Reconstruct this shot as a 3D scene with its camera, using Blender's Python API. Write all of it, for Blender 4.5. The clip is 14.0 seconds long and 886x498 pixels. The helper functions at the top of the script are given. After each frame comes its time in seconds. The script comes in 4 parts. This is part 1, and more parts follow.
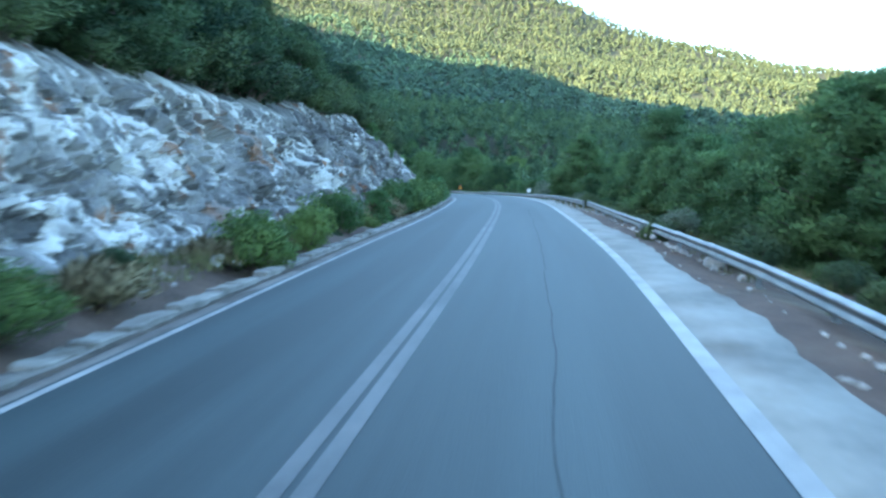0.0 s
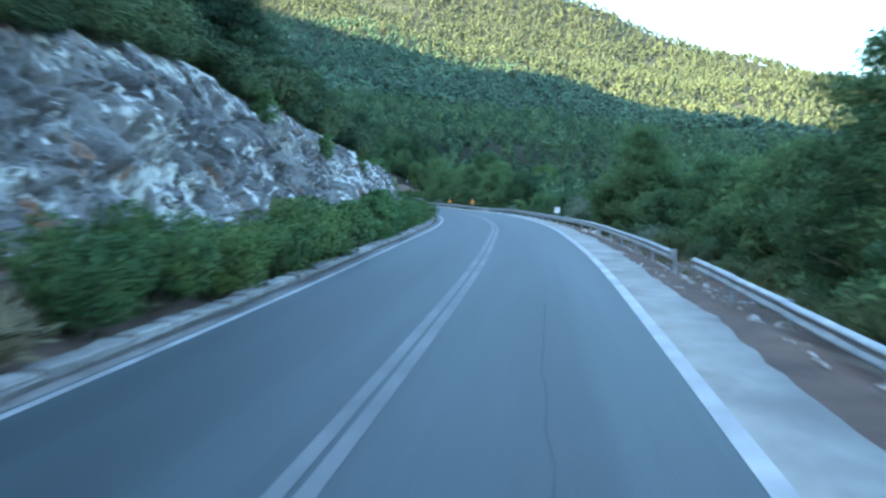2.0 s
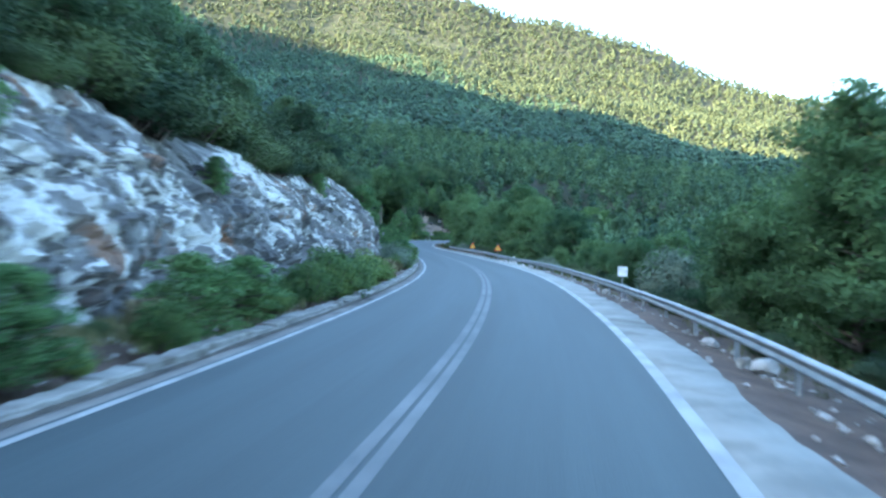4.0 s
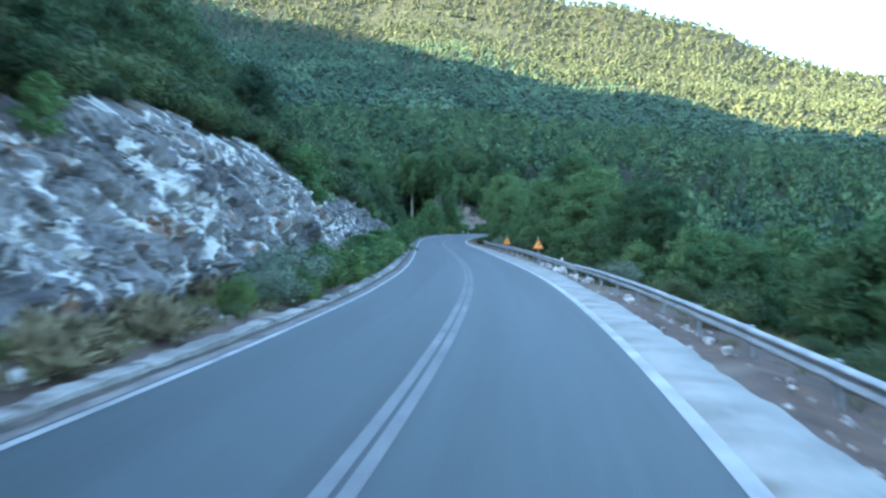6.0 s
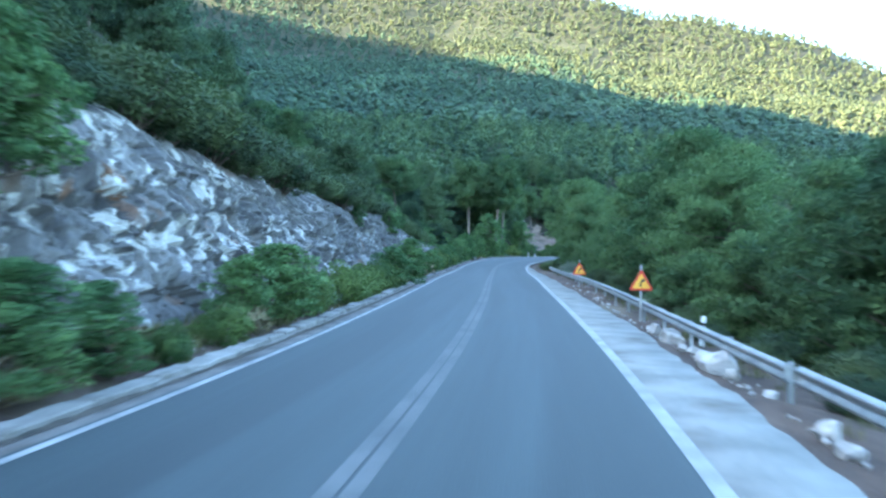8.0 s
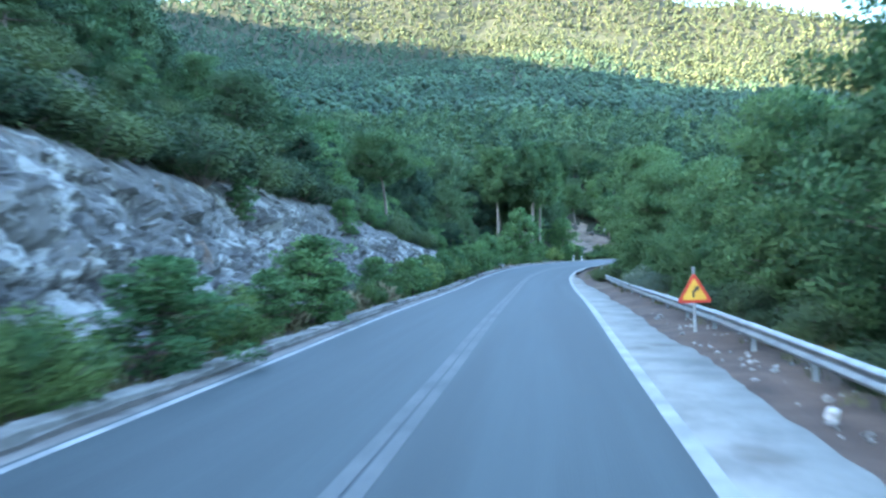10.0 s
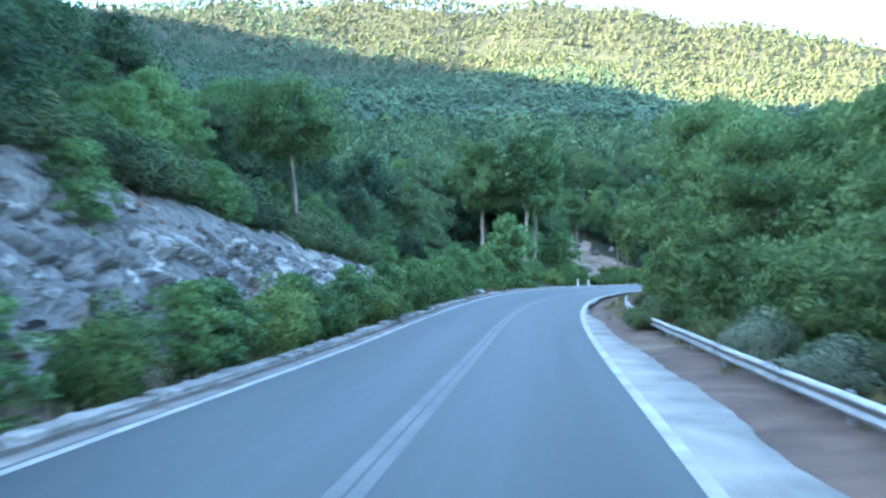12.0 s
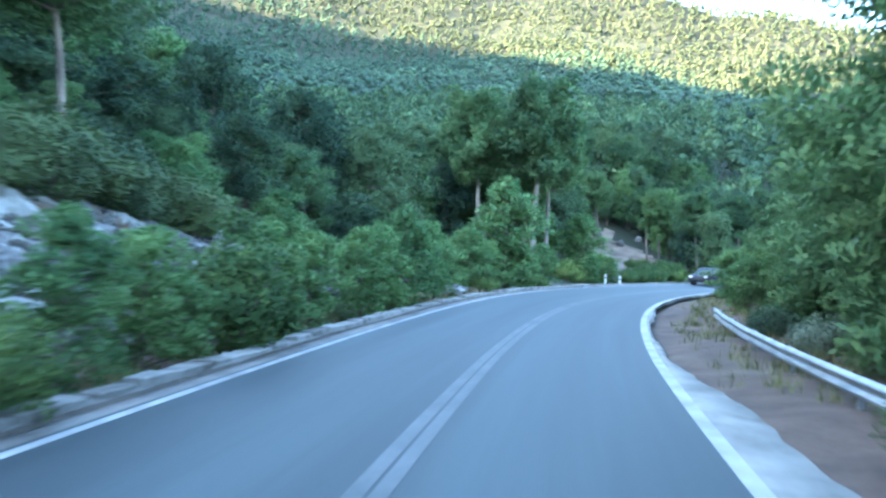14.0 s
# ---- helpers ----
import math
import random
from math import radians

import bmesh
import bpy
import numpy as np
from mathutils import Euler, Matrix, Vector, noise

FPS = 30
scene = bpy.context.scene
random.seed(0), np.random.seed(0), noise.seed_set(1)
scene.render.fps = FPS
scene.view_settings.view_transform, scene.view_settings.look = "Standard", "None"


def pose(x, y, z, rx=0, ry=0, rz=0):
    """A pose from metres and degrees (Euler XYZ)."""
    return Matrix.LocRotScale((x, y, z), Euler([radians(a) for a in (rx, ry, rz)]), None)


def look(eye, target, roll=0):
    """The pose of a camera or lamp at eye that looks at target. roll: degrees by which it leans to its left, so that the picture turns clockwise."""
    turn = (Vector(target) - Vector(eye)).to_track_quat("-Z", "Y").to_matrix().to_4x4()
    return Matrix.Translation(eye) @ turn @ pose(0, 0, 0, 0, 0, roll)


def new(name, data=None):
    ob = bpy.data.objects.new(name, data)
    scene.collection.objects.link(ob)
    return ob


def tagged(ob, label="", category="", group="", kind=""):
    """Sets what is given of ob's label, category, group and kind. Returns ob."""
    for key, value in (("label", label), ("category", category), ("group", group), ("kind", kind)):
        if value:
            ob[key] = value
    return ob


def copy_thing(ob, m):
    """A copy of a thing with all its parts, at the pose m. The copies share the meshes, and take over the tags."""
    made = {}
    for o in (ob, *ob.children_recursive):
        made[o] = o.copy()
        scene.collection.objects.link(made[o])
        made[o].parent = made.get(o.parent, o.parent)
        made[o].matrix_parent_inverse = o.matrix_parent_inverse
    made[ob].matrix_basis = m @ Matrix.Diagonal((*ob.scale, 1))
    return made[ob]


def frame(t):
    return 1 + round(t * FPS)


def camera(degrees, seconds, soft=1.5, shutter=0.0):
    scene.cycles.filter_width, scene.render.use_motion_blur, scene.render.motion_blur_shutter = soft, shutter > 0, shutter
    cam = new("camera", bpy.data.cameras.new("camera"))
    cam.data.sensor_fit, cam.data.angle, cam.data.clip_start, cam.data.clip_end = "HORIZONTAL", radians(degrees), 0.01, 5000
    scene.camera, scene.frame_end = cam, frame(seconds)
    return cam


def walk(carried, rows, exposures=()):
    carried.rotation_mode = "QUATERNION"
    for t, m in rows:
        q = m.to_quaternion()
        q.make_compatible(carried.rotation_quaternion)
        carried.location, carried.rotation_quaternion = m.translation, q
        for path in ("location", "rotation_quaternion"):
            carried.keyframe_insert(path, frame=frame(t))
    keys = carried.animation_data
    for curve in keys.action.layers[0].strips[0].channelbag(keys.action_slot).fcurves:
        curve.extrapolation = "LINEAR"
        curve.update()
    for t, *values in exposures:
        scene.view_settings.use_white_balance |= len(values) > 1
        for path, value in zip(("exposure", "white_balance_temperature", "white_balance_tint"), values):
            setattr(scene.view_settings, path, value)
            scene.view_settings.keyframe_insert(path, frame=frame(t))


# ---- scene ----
SOFT, SHUTTER = 2.5, 0.5
EXPOSURES = [(0.0, 3.58, 5660, -4), (2.0, 3.52, 5640, -3), (3.4, 3.53, 5590, -3), (4.1, 3.70, 5690, 0), (6.5, 3.72, 5700, 0), (7.5, 3.87, 5710, 0), (11.0, 4.30, 5740, 2), (14.0, 4.50, 5760, 2)]
LANE = 3.31
HEADING = [-4.3, -4.3, -4.3, -4.6, -3.0, -2.7, -2.1, -0.5, -0.1, 2.7, 4.6, 6.9, 8.6, 10.3, 11.8, 12.3, 13.0, 12.7, 12.7, 12.4, 10.7, 6.8, 0.1, -7.5, -15.5, -23.5, -31.6, -39.6, -47.6, -55.6, -62.0, -62.0, -62.0]
RISE = [0.0, 0.19, 0.57, 0.6, 0.67, 0.52, 0.4, 0.26, 0.07, 0.01, 0.02, -0.13, 0.02, 0.35, 0.46, 0.49, 0.5, 0.5, 0.5, 0.5]
LEAN = [-0.18, -0.11, 0.04, -0.07, 0.12, 0.16, 0.28, 0.21]

cam = camera(55.89, 14.0, soft=SOFT, shutter=SHUTTER)
# seconds, place, turn to the left, tilt up, roll
PATH = [
    (0.0, 1.70, 2.00, 2.20, 2.30, -4.62, 0.90),
    (0.5, 2.19, 8.07, 2.30, 2.58, -3.67, 0.97),
    (1.0, 2.83, 16.16, 2.44, 3.20, -4.06, 1.02),
    (1.5, 3.34, 24.17, 2.52, 3.83, -4.44, 0.98),
    (2.0, 3.77, 32.07, 2.54, 4.41, -3.93, 0.17),
    (2.5, 4.13, 39.86, 2.55, 4.74, -4.58, -0.12),
    (3.0, 4.43, 47.56, 2.58, 6.06, -5.45, -0.47),
    (3.5, 4.64, 55.22, 2.60, 7.17, -4.71, -0.67),
    (4.0, 4.73, 62.88, 2.59, 7.60, -1.10, -1.24),
    (4.2, 4.74, 65.93, 2.57, 8.75, -1.26, 0.43),
    (6.3, 3.45, 98.05, 2.36, 12.01, -1.60, -0.39),
    (6.5, 3.16, 101.08, 2.34, 12.51, -1.11, -0.55),
    (7.0, 2.39, 108.56, 2.29, 14.34, -0.40, 0.11),
    (7.5, 1.47, 115.92, 2.24, 15.18, -0.25, -0.16),
    (8.0, 0.44, 123.17, 2.18, 16.66, -0.14, -0.77),
    (8.5, -0.72, 130.31, 2.11, 18.68, 0.12, 0.25),
    (8.7, -1.22, 133.14, 2.08, 18.77, -0.06, 0.64),
    (10.8, -6.93, 161.31, 1.97, 20.12, 1.41, 2.01),
    (11.0, -7.48, 163.85, 1.96, 19.84, 1.77, 1.08),
    (11.5, -8.96, 170.04, 1.97, 18.96, 2.48, 0.25),
    (12.0, -10.40, 176.11, 1.96, 19.49, 1.80, 0.55),
    (12.5, -11.80, 182.07, 1.94, 19.93, 1.85, -0.18),
    (13.0, -13.17, 187.94, 1.90, 20.18, 1.79, -1.00),
    (13.5, -14.53, 193.70, 1.86, 21.07, 0.87, -1.33),
    (14.0, -15.84, 199.36, 1.85, 20.23, 1.21, -0.77),
]
walk(cam, [(t, pose(x, y, z, 90 + tilt, roll, turn)) for t, x, y, z, turn, tilt, roll in PATH], EXPOSURES)

# ---- sky and sun ----
SUN_TURN, SUN_UP = radians(235), radians(21)      # clockwise from +y; above the horizon
world = bpy.data.worlds.new("sky")
scene.world = world
world.use_nodes = True
_w = world.node_tree
_sky = _w.nodes.new("ShaderNodeTexSky")
_sky.sky_type, _sky.sun_disc = "NISHITA", False
_sky.sun_elevation, _sky.sun_rotation = SUN_UP, SUN_TURN
_sky.air_density, _sky.dust_density, _sky.ozone_density = 1.0, 1.2, 1.5
_w.links.new(_sky.outputs["Color"], _w.nodes["Background"].inputs["Color"])
_w.nodes["Background"].inputs["Strength"].default_value = 0.105
sun = new("sun", bpy.data.lights.new("sun", "SUN"))
sun.data.energy, sun.data.angle, sun.data.color = 3.9, radians(0.5), (1.0, 0.75, 0.43)
_way = Vector((math.sin(SUN_TURN) * math.cos(SUN_UP), math.cos(SUN_TURN) * math.cos(SUN_UP), math.sin(SUN_UP)))
sun.matrix_world = look(_way * 1500, (0, 0, 0))

# ---- the plan: the road's centre line, and heights of the land ----
def smooth(a, lo, hi):
    u = np.clip((a - lo) / (hi - lo), 0, 1)
    return u * u * (3 - 2 * u)


STEP = 1.0
S = np.arange(-80.0, 316.0, STEP)
_psi = np.radians(np.interp(S, np.arange(len(HEADING)) * 12.0 - 24, HEADING))
_mid = (_psi[1:] + _psi[:-1]) / 2
RX = np.concatenate([[0], np.cumsum(-np.sin(_mid) * STEP)])
RY = np.concatenate([[0], np.cumsum(np.cos(_mid) * STEP)])
_zero = int(round(80 / STEP))
RX, RY = RX - RX[_zero], RY - RY[_zero]
RZ = np.interp(S, np.arange(len(RISE)) * 20.0 - 20, RISE)
RZ = np.convolve(np.pad(RZ, 7, mode="edge"), np.ones(15) / 15, "valid")
RL = np.interp(S, np.linspace(0, 280, 8), LEAN)      # how far the left edge lies above the centre
CLIFF_S = [-80, 0, 24, 40, 47, 58, 64, 77, 88, 98, 110, 120, 128, 146, 158, 175, 181, 200, 204, 210, 215, 224, 232, 245]
CLIFF_H = [5.5, 5.2, 4.5, 4.8, 5.4, 5.9, 5.7, 5.2, 4.8, 4.5, 4.7, 5.4, 5.6, 5.3, 4.8, 4.5, 4.8, 4.5, 4.1, 3.7, 3.3, 2.5, 1.6, 0.4]
CLIFF_FOOT, CLIFF_BACK = 6.9, 3.0


def at(s, d, dz=0.0):
    """World place at s metres along the road, d metres right of its centre line, dz above its surface."""
    s, d, dz = np.broadcast_arrays(np.asarray(s, float), np.asarray(d, float), np.asarray(dz, float))
    p = np.interp(s, S, _psi)
    z = np.interp(s, S, RZ) + np.where(d < 0, -d / LANE * np.interp(s, S, RL), 0) + dz
    return np.stack([np.interp(s, S, RX) + d * np.cos(p), np.interp(s, S, RY) + d * np.sin(p), z], -1)


def along(x, y):
    """The nearest s, and the distance d right of the centre line, of places in the plan."""
    x, y = np.ravel(x), np.ravel(y)
    s, d = np.empty(len(x)), np.empty(len(x))
    for i in range(0, len(x), 20000):
        dx, dy = x[i:i + 20000, None] - RX, y[i:i + 20000, None] - RY
        q = dx * dx + dy * dy
        k = q.argmin(1)
        r = np.arange(len(k))
        side = dx[r, k] * np.cos(_psi[k]) + dy[r, k] * np.sin(_psi[k])
        s[i:i + 20000], d[i:i + 20000] = S[k], np.sign(side) * np.sqrt(q[r, k])
    return s, d


def waves(x, y, size, seed):
    """Smooth unevenness between about -1 and 1."""
    r = np.random.RandomState(seed)
    out = 0
    for _ in range(7):
        a, f, p = r.uniform(0, 6.28), r.uniform(0.6, 1.7) / size, r.uniform(0, 6.28)
        out = out + np.sin((np.cos(a) * x + np.sin(a) * y) * f * 6.28 + p)
    return out / 3.2


RIDGE_A = [-75, -40, -26, -17, -11, -7, -2, 3, 8, 11, 31, 40, 60, 90]
RIDGE_Z = [50, 72, 117, 165, 187, 220, 248, 266, 292, 304, 310, 304, 240, 140]
SLOPE_R = [0, 150, 206, 322, 500, 600, 700, 800, 900, 1000, 1150, 1600, 4000]
SLOPE_G = [0, 0.0, 0.045, 0.145, 0.285, 0.38, 0.48, 0.59, 0.76, 1.0, 0.98, 0.6, 0.35]
AXIS = (-0.214, 0.977)
CREST_S = [-1100, -300, 0, 150, 300, 450, 730, 1000, 1180]
CREST_Z = [350, 360, 396, 430, 418, 403, 424, 325, 100]


def land(x, y, s=None, d=None):
    """The height of the land in the plan."""
    shape = np.shape(x)
    x, y = np.ravel(x).astype(float), np.ravel(y).astype(float)
    if s is None:
        s, d = along(x, y)
    zr = np.interp(s, S, RZ)
    # the wooded hill across the valley
    th, r = np.degrees(np.arctan2(-x, y - 120)), np.hypot(x, y - 120)
    hill = np.interp(th, RIDGE_A, RIDGE_Z) * np.interp(r, SLOPE_R, SLOPE_G) + zr * 0
    hill = hill + waves(x, y, 170, 3) * 5 * smooth(r, 260, 600) + waves(x, y, 420, 5) * 8 * smooth(r, 350, 700)
    # the slope above the road on its left, and the crest far behind it
    u, l = AXIS[0] * x + AXIS[1] * y, -(AXIS[1] * x - AXIS[0] * y)
    ll = np.maximum(-d - CLIFF_FOOT - CLIFF_BACK, 0)
    bank = np.interp(s, CLIFF_S, CLIFF_H) + 0.6 * np.minimum(ll, 110) + 0.35 * np.clip(ll - 110, 0, 260)
    bank = bank * (1 - 0.93 * smooth(u, 212, 285)) + waves(x, y, 45, 8) * 1.2 * smooth(ll, 6, 30)
    crest = np.interp(u, CREST_S, CREST_Z) * np.exp(-((l - 620) / 260) ** 2)
    bank = np.where(d < -CLIFF_FOOT - CLIFF_BACK, np.maximum(bank, crest * smooth(ll, 150, 330)), 0)
    # verges, and the drop to the stream on the right
    drop = -(0.55 - 0.47 * smooth(s, 150, 176)) * smooth(d, 4.45, 6.0) - 0.36 * np.clip(d - 7.2, 0, 22) * (1 - 0.75 * smooth(u, 225, 300))
    left = np.where(d < -CLIFF_FOOT - CLIFF_BACK, bank, 0.12 * smooth(-d, 4.6, 5.6))
    z = zr + np.where(d < 0, left, drop)
    far = smooth(np.abs(d), 26, 60)
    z = np.where(np.abs(d) < 20, z, np.maximum(z, z * (1 - far) + far * hill))
    z = z + np.where(np.abs(d) > 5.2, waves(x, y, 3.1, 11) * 0.07, 0)
    z = np.where(np.abs(d) < 4.75, zr - 0.25 + np.where(d < 0, np.minimum(0, np.interp(s, S, RL)) * 1.5, 0), z)
    return z.reshape(shape)


# ---- materials ----
def material(name, low, high, size=1.0, rough=0.9, bump=0.3, detail=6.0, fine=8.0, per_thing=0.0, per_leaf=0.0,
             third=None, third_size=4.0, third_at=0.58, metal=0.0, through_light=0.0, stretch=(1, 1, 1), bump_size=0.05, lane=False, high_at=0.15, fourth=None, fourth_size=1.0, fourth_at=0.6):
    """Two colours mixed by noise at two scales, a third one in patches, and fine relief."""
    m = bpy.data.materials.new(name)
    m.use_nodes = True
    n, link = m.node_tree.nodes, m.node_tree.links.new
    b = n["Principled BSDF"]
    b.inputs["Roughness"].default_value, b.inputs["Metallic"].default_value = rough, metal
    geo = n.new("ShaderNodeNewGeometry")
    place = n.new("ShaderNodeVectorMath")
    place.operation, place.inputs[1].default_value = "MULTIPLY", stretch
    if lane:
        own = n.new("ShaderNodeAttribute")
        own.attribute_name = "lane"
        link(own.outputs["Vector"], place.inputs[0])
    else:
        link(geo.outputs["Position"], place.inputs[0])

    def noise_of(scale, det=6.0):
        t = n.new("ShaderNodeTexNoise")
        t.inputs["Scale"].default_value, t.inputs["Detail"].default_value = scale, det
        link(place.outputs[0], t.inputs["Vector"])
        return t.outputs["Fac"]

    def math_of(op, a, c, clamp=False):
        t = n.new("ShaderNodeMath")
        t.operation, t.use_clamp = op, clamp
        for i, v in enumerate((a, c)):
            if isinstance(v, (int, float)):
                t.inputs[i].default_value = v
            else:
                link(v, t.inputs[i])
        return t.outputs[0]

    big, small = noise_of(1 / size, detail), noise_of(fine / size, 4.0)
    f = math_of("ADD", math_of("MULTIPLY", math_of("SUBTRACT", big, 0.5), 2.6), math_of("MULTIPLY", small, 0.7))
    f = math_of("ADD", f, high_at)
    if per_thing:
        info = n.new("ShaderNodeObjectInfo")
        f = math_of("ADD", f, math_of("MULTIPLY", math_of("SUBTRACT", info.outputs["Random"], 0.5), per_thing))
    if per_leaf:
        f = math_of("ADD", f, math_of("MULTIPLY", math_of("SUBTRACT", geo.outputs["Random Per Island"], 0.5), per_leaf))
    mix = n.new("ShaderNodeMix")
    mix.data_type = "RGBA"
    mix.inputs["A"].default_value, mix.inputs["B"].default_value = (*low, 1), (*high, 1)
    link(math_of("ADD", f, 0.0, True), mix.inputs["Factor"])
    colour = mix.outputs["Result"]
    if third:
        ramp = n.new("ShaderNodeMapRange")
        ramp.inputs["From Min"].default_value, ramp.inputs["From Max"].default_value = third_at, third_at + 0.1
        link(noise_of(1 / third_size, 5.0), ramp.inputs["Value"])
        mix2 = n.new("ShaderNodeMix")
        mix2.data_type = "RGBA"
        mix2.inputs["B"].default_value = (*third, 1)
        link(ramp.outputs["Result"], mix2.inputs["Factor"])
        link(colour, mix2.inputs["A"])
        colour = mix2.outputs["Result"]
    if fourth:
        cells = n.new("ShaderNodeTexVoronoi")
        cells.inputs["Scale"].default_value = 1 / fourth_size
        wob = n.new("ShaderNodeVectorMath")
        wob.operation = "ADD"
        wn = n.new("ShaderNodeTexNoise")
        wn.inputs["Scale"].default_value, wn.inputs["Detail"].default_value = 3.0 / fourth_size, 6.0
        link(place.outputs[0], wn.inputs["Vector"])
        link(place.outputs[0], wob.inputs[0])
        less = n.new("ShaderNodeVectorMath")
        less.operation, less.inputs[1].default_value = "MULTIPLY", (0.4 * fourth_size,) * 3
        link(wn.outputs["Color"], less.inputs[0])
        link(less.outputs[0], wob.inputs[1])
        link(wob.outputs[0], cells.inputs["Vector"])
        pick = n.new("ShaderNodeSeparateColor")
        link(cells.outputs["Color"], pick.inputs[0])
        zones = math_of("MULTIPLY", math_of("SUBTRACT", noise_of(0.22, 3.0), 0.5), 2.2)
        f4 = math_of("ADD", math_of("ADD", zones, math_of("MULTIPLY", math_of("SUBTRACT", noise_of(0.9, 12.0), 0.5), 2.8)), math_of("ADD", math_of("MULTIPLY", pick.outputs[0], 0.6), 0.15))
        ramp4 = n.new("ShaderNodeMapRange")
        ramp4.inputs["From Min"].default_value, ramp4.inputs["From Max"].default_value = fourth_at, fourth_at + 0.16
        link(f4, ramp4.inputs["Value"])
        mix4 = n.new("ShaderNodeMix")
        mix4.data_type = "RGBA"
        mix4.inputs["B"].default_value = (*fourth, 1)
        link(ramp4.outputs["Result"], mix4.inputs["Factor"])
        link(colour, mix4.inputs["A"])
        colour = mix4.outputs["Result"]
    link(colour, b.inputs["Base Color"])
    if bump:
        bm = n.new("ShaderNodeBump")
        bm.inputs["Strength"].default_value, bm.inputs["Distance"].default_value = bump, bump_size
        link(small if bump_size > 0.02 else noise_of(60.0, 3.0), bm.inputs["Height"])
        link(bm.outputs["Normal"], b.inputs["Normal"])
    if through_light:
        leaf = n.new("ShaderNodeBsdfTranslucent")
        link(colour, leaf.inputs["Color"])
        both = n.new("ShaderNodeMixShader")
        both.inputs[0].default_value = through_light
        link(b.outputs[0], both.inputs[1])
        link(leaf.outputs[0], both.inputs[2])
        link(both.outputs[0], n["Material Output"].inputs["Surface"])
    return m


ASPHALT = material("asphalt", (0.0142, 0.0236, 0.0260), (0.0292, 0.0446, 0.0482), 1.1, 0.6, 0.25, fine=7, bump_size=0.01, lane=True, third=(0.0118, 0.0205, 0.0232), third_size=1.7, third_at=0.50)
TAR = material("tar", (0.012, 0.019, 0.021), (0.024, 0.035, 0.038), 0.5, 0.7, 0.2)
PAINT = material("road_paint", (0.18, 0.18, 0.175), (0.35, 0.347, 0.337), 0.8, 0.6, 0.2, fine=12)
WORN_PAINT = material("worn_road_paint", (0.056, 0.063, 0.066), (0.135, 0.140, 0.140), 1.6, 0.6, 0.2, fine=14)
FADED_PAINT = material("faded_road_paint", (0.036, 0.045, 0.047), (0.098, 0.104, 0.103), 1.6, 0.6, 0.2, fine=14)
GUTTER = material("gutter_concrete", (0.115, 0.108, 0.097), (0.225, 0.21, 0.19), 1.0, 0.9, 0.4, fine=9, third=(0.085, 0.075, 0.065), third_size=1.6, third_at=0.55)
SLAB = material("kerb_concrete", (0.135, 0.128, 0.115), (0.275, 0.262, 0.238), 0.7, 0.9, 0.5, fine=10, per_thing=0.7, third=(0.10, 0.09, 0.075), third_size=0.9, third_at=0.57)
# dark brown of the strip in the gutter notch
NOTCH_STRIP = material("litter", (0.03, 0.027, 0.022), (0.085, 0.07, 0.055), 0.4, 0.95, 0.5)
CONCRETE = material("concrete", (0.15, 0.148, 0.132), (0.285, 0.278, 0.248), 1.2, 0.9, 0.3, fine=9, third=(0.12, 0.108, 0.09), third_size=2.0, third_at=0.60)
EARTH = material("earth", (0.052, 0.034, 0.025), (0.118, 0.078, 0.055), 0.9, 0.95, 0.6, fine=9, third=(0.15, 0.12, 0.083), third_size=5.0)
SOIL = material("hill_soil", (0.018, 0.026, 0.014), (0.042, 0.046, 0.026), 7, 0.95, 0.5, third=(0.070, 0.064, 0.048), third_size=38.0, third_at=0.64)
ROCK = material("limestone", (0.062, 0.060, 0.062), (0.222, 0.214, 0.204), 2.2, 0.9, 0.9, detail=12.0, fine=9, third=(0.185, 0.098, 0.055), third_size=2.4, third_at=0.605, fourth=(0.45, 0.442, 0.415), fourth_size=0.5, fourth_at=0.66, lane=True, high_at=0.05)
PALE_ROCK = material("pale_scree", (0.075, 0.073, 0.072), (0.180, 0.174, 0.166), 1.6, 0.9, 0.9, detail=12.0, fine=9, third=(0.165, 0.105, 0.070), third_size=2.4, third_at=0.60, fourth=(0.30, 0.295, 0.28), fourth_size=0.4, fourth_at=0.68, lane=True, high_at=0.05)
WHITE_ROCK = material("white_limestone", (0.085, 0.084, 0.084), (0.31, 0.30, 0.285), 1.8, 0.9, 0.9, detail=12.0, fine=9, third=(0.21, 0.105, 0.055), third_size=2.2, third_at=0.555, fourth=(0.51, 0.50, 0.475), fourth_size=0.5, fourth_at=0.56, lane=True, high_at=0.1)
DARK_STONE = material("dark_stone", (0.05, 0.048, 0.046), (0.16, 0.15, 0.14), 0.6, 0.9, 0.6)
STONE = material("white_stone", (0.24, 0.23, 0.21), (0.52, 0.50, 0.47), 0.35, 0.85, 0.5, per_thing=0.5)
ZINC = material("galvanised_steel", (0.25, 0.262, 0.265), (0.40, 0.412, 0.415), 0.6, 0.48, 0.1, metal=0.7)
POST_PAINT = material("white_paint", (0.55, 0.55, 0.53), (0.75, 0.75, 0.72), 0.3, 0.6, 0.1)
BARK = material("pine_bark", (0.07, 0.055, 0.045), (0.22, 0.18, 0.15), 0.25, 0.95, 0.8, stretch=(1, 1, 0.25))
PALE_BARK = material("pale_bark", (0.11, 0.09, 0.075), (0.27, 0.235, 0.20), 0.4, 0.95, 0.6, stretch=(1, 1, 0.2))
NEEDLES = material("pine_needles", (0.037, 0.092, 0.038), (0.118, 0.205, 0.072), 1.6, 0.75, 0, per_thing=0.8, per_leaf=0.35, through_light=0.35)
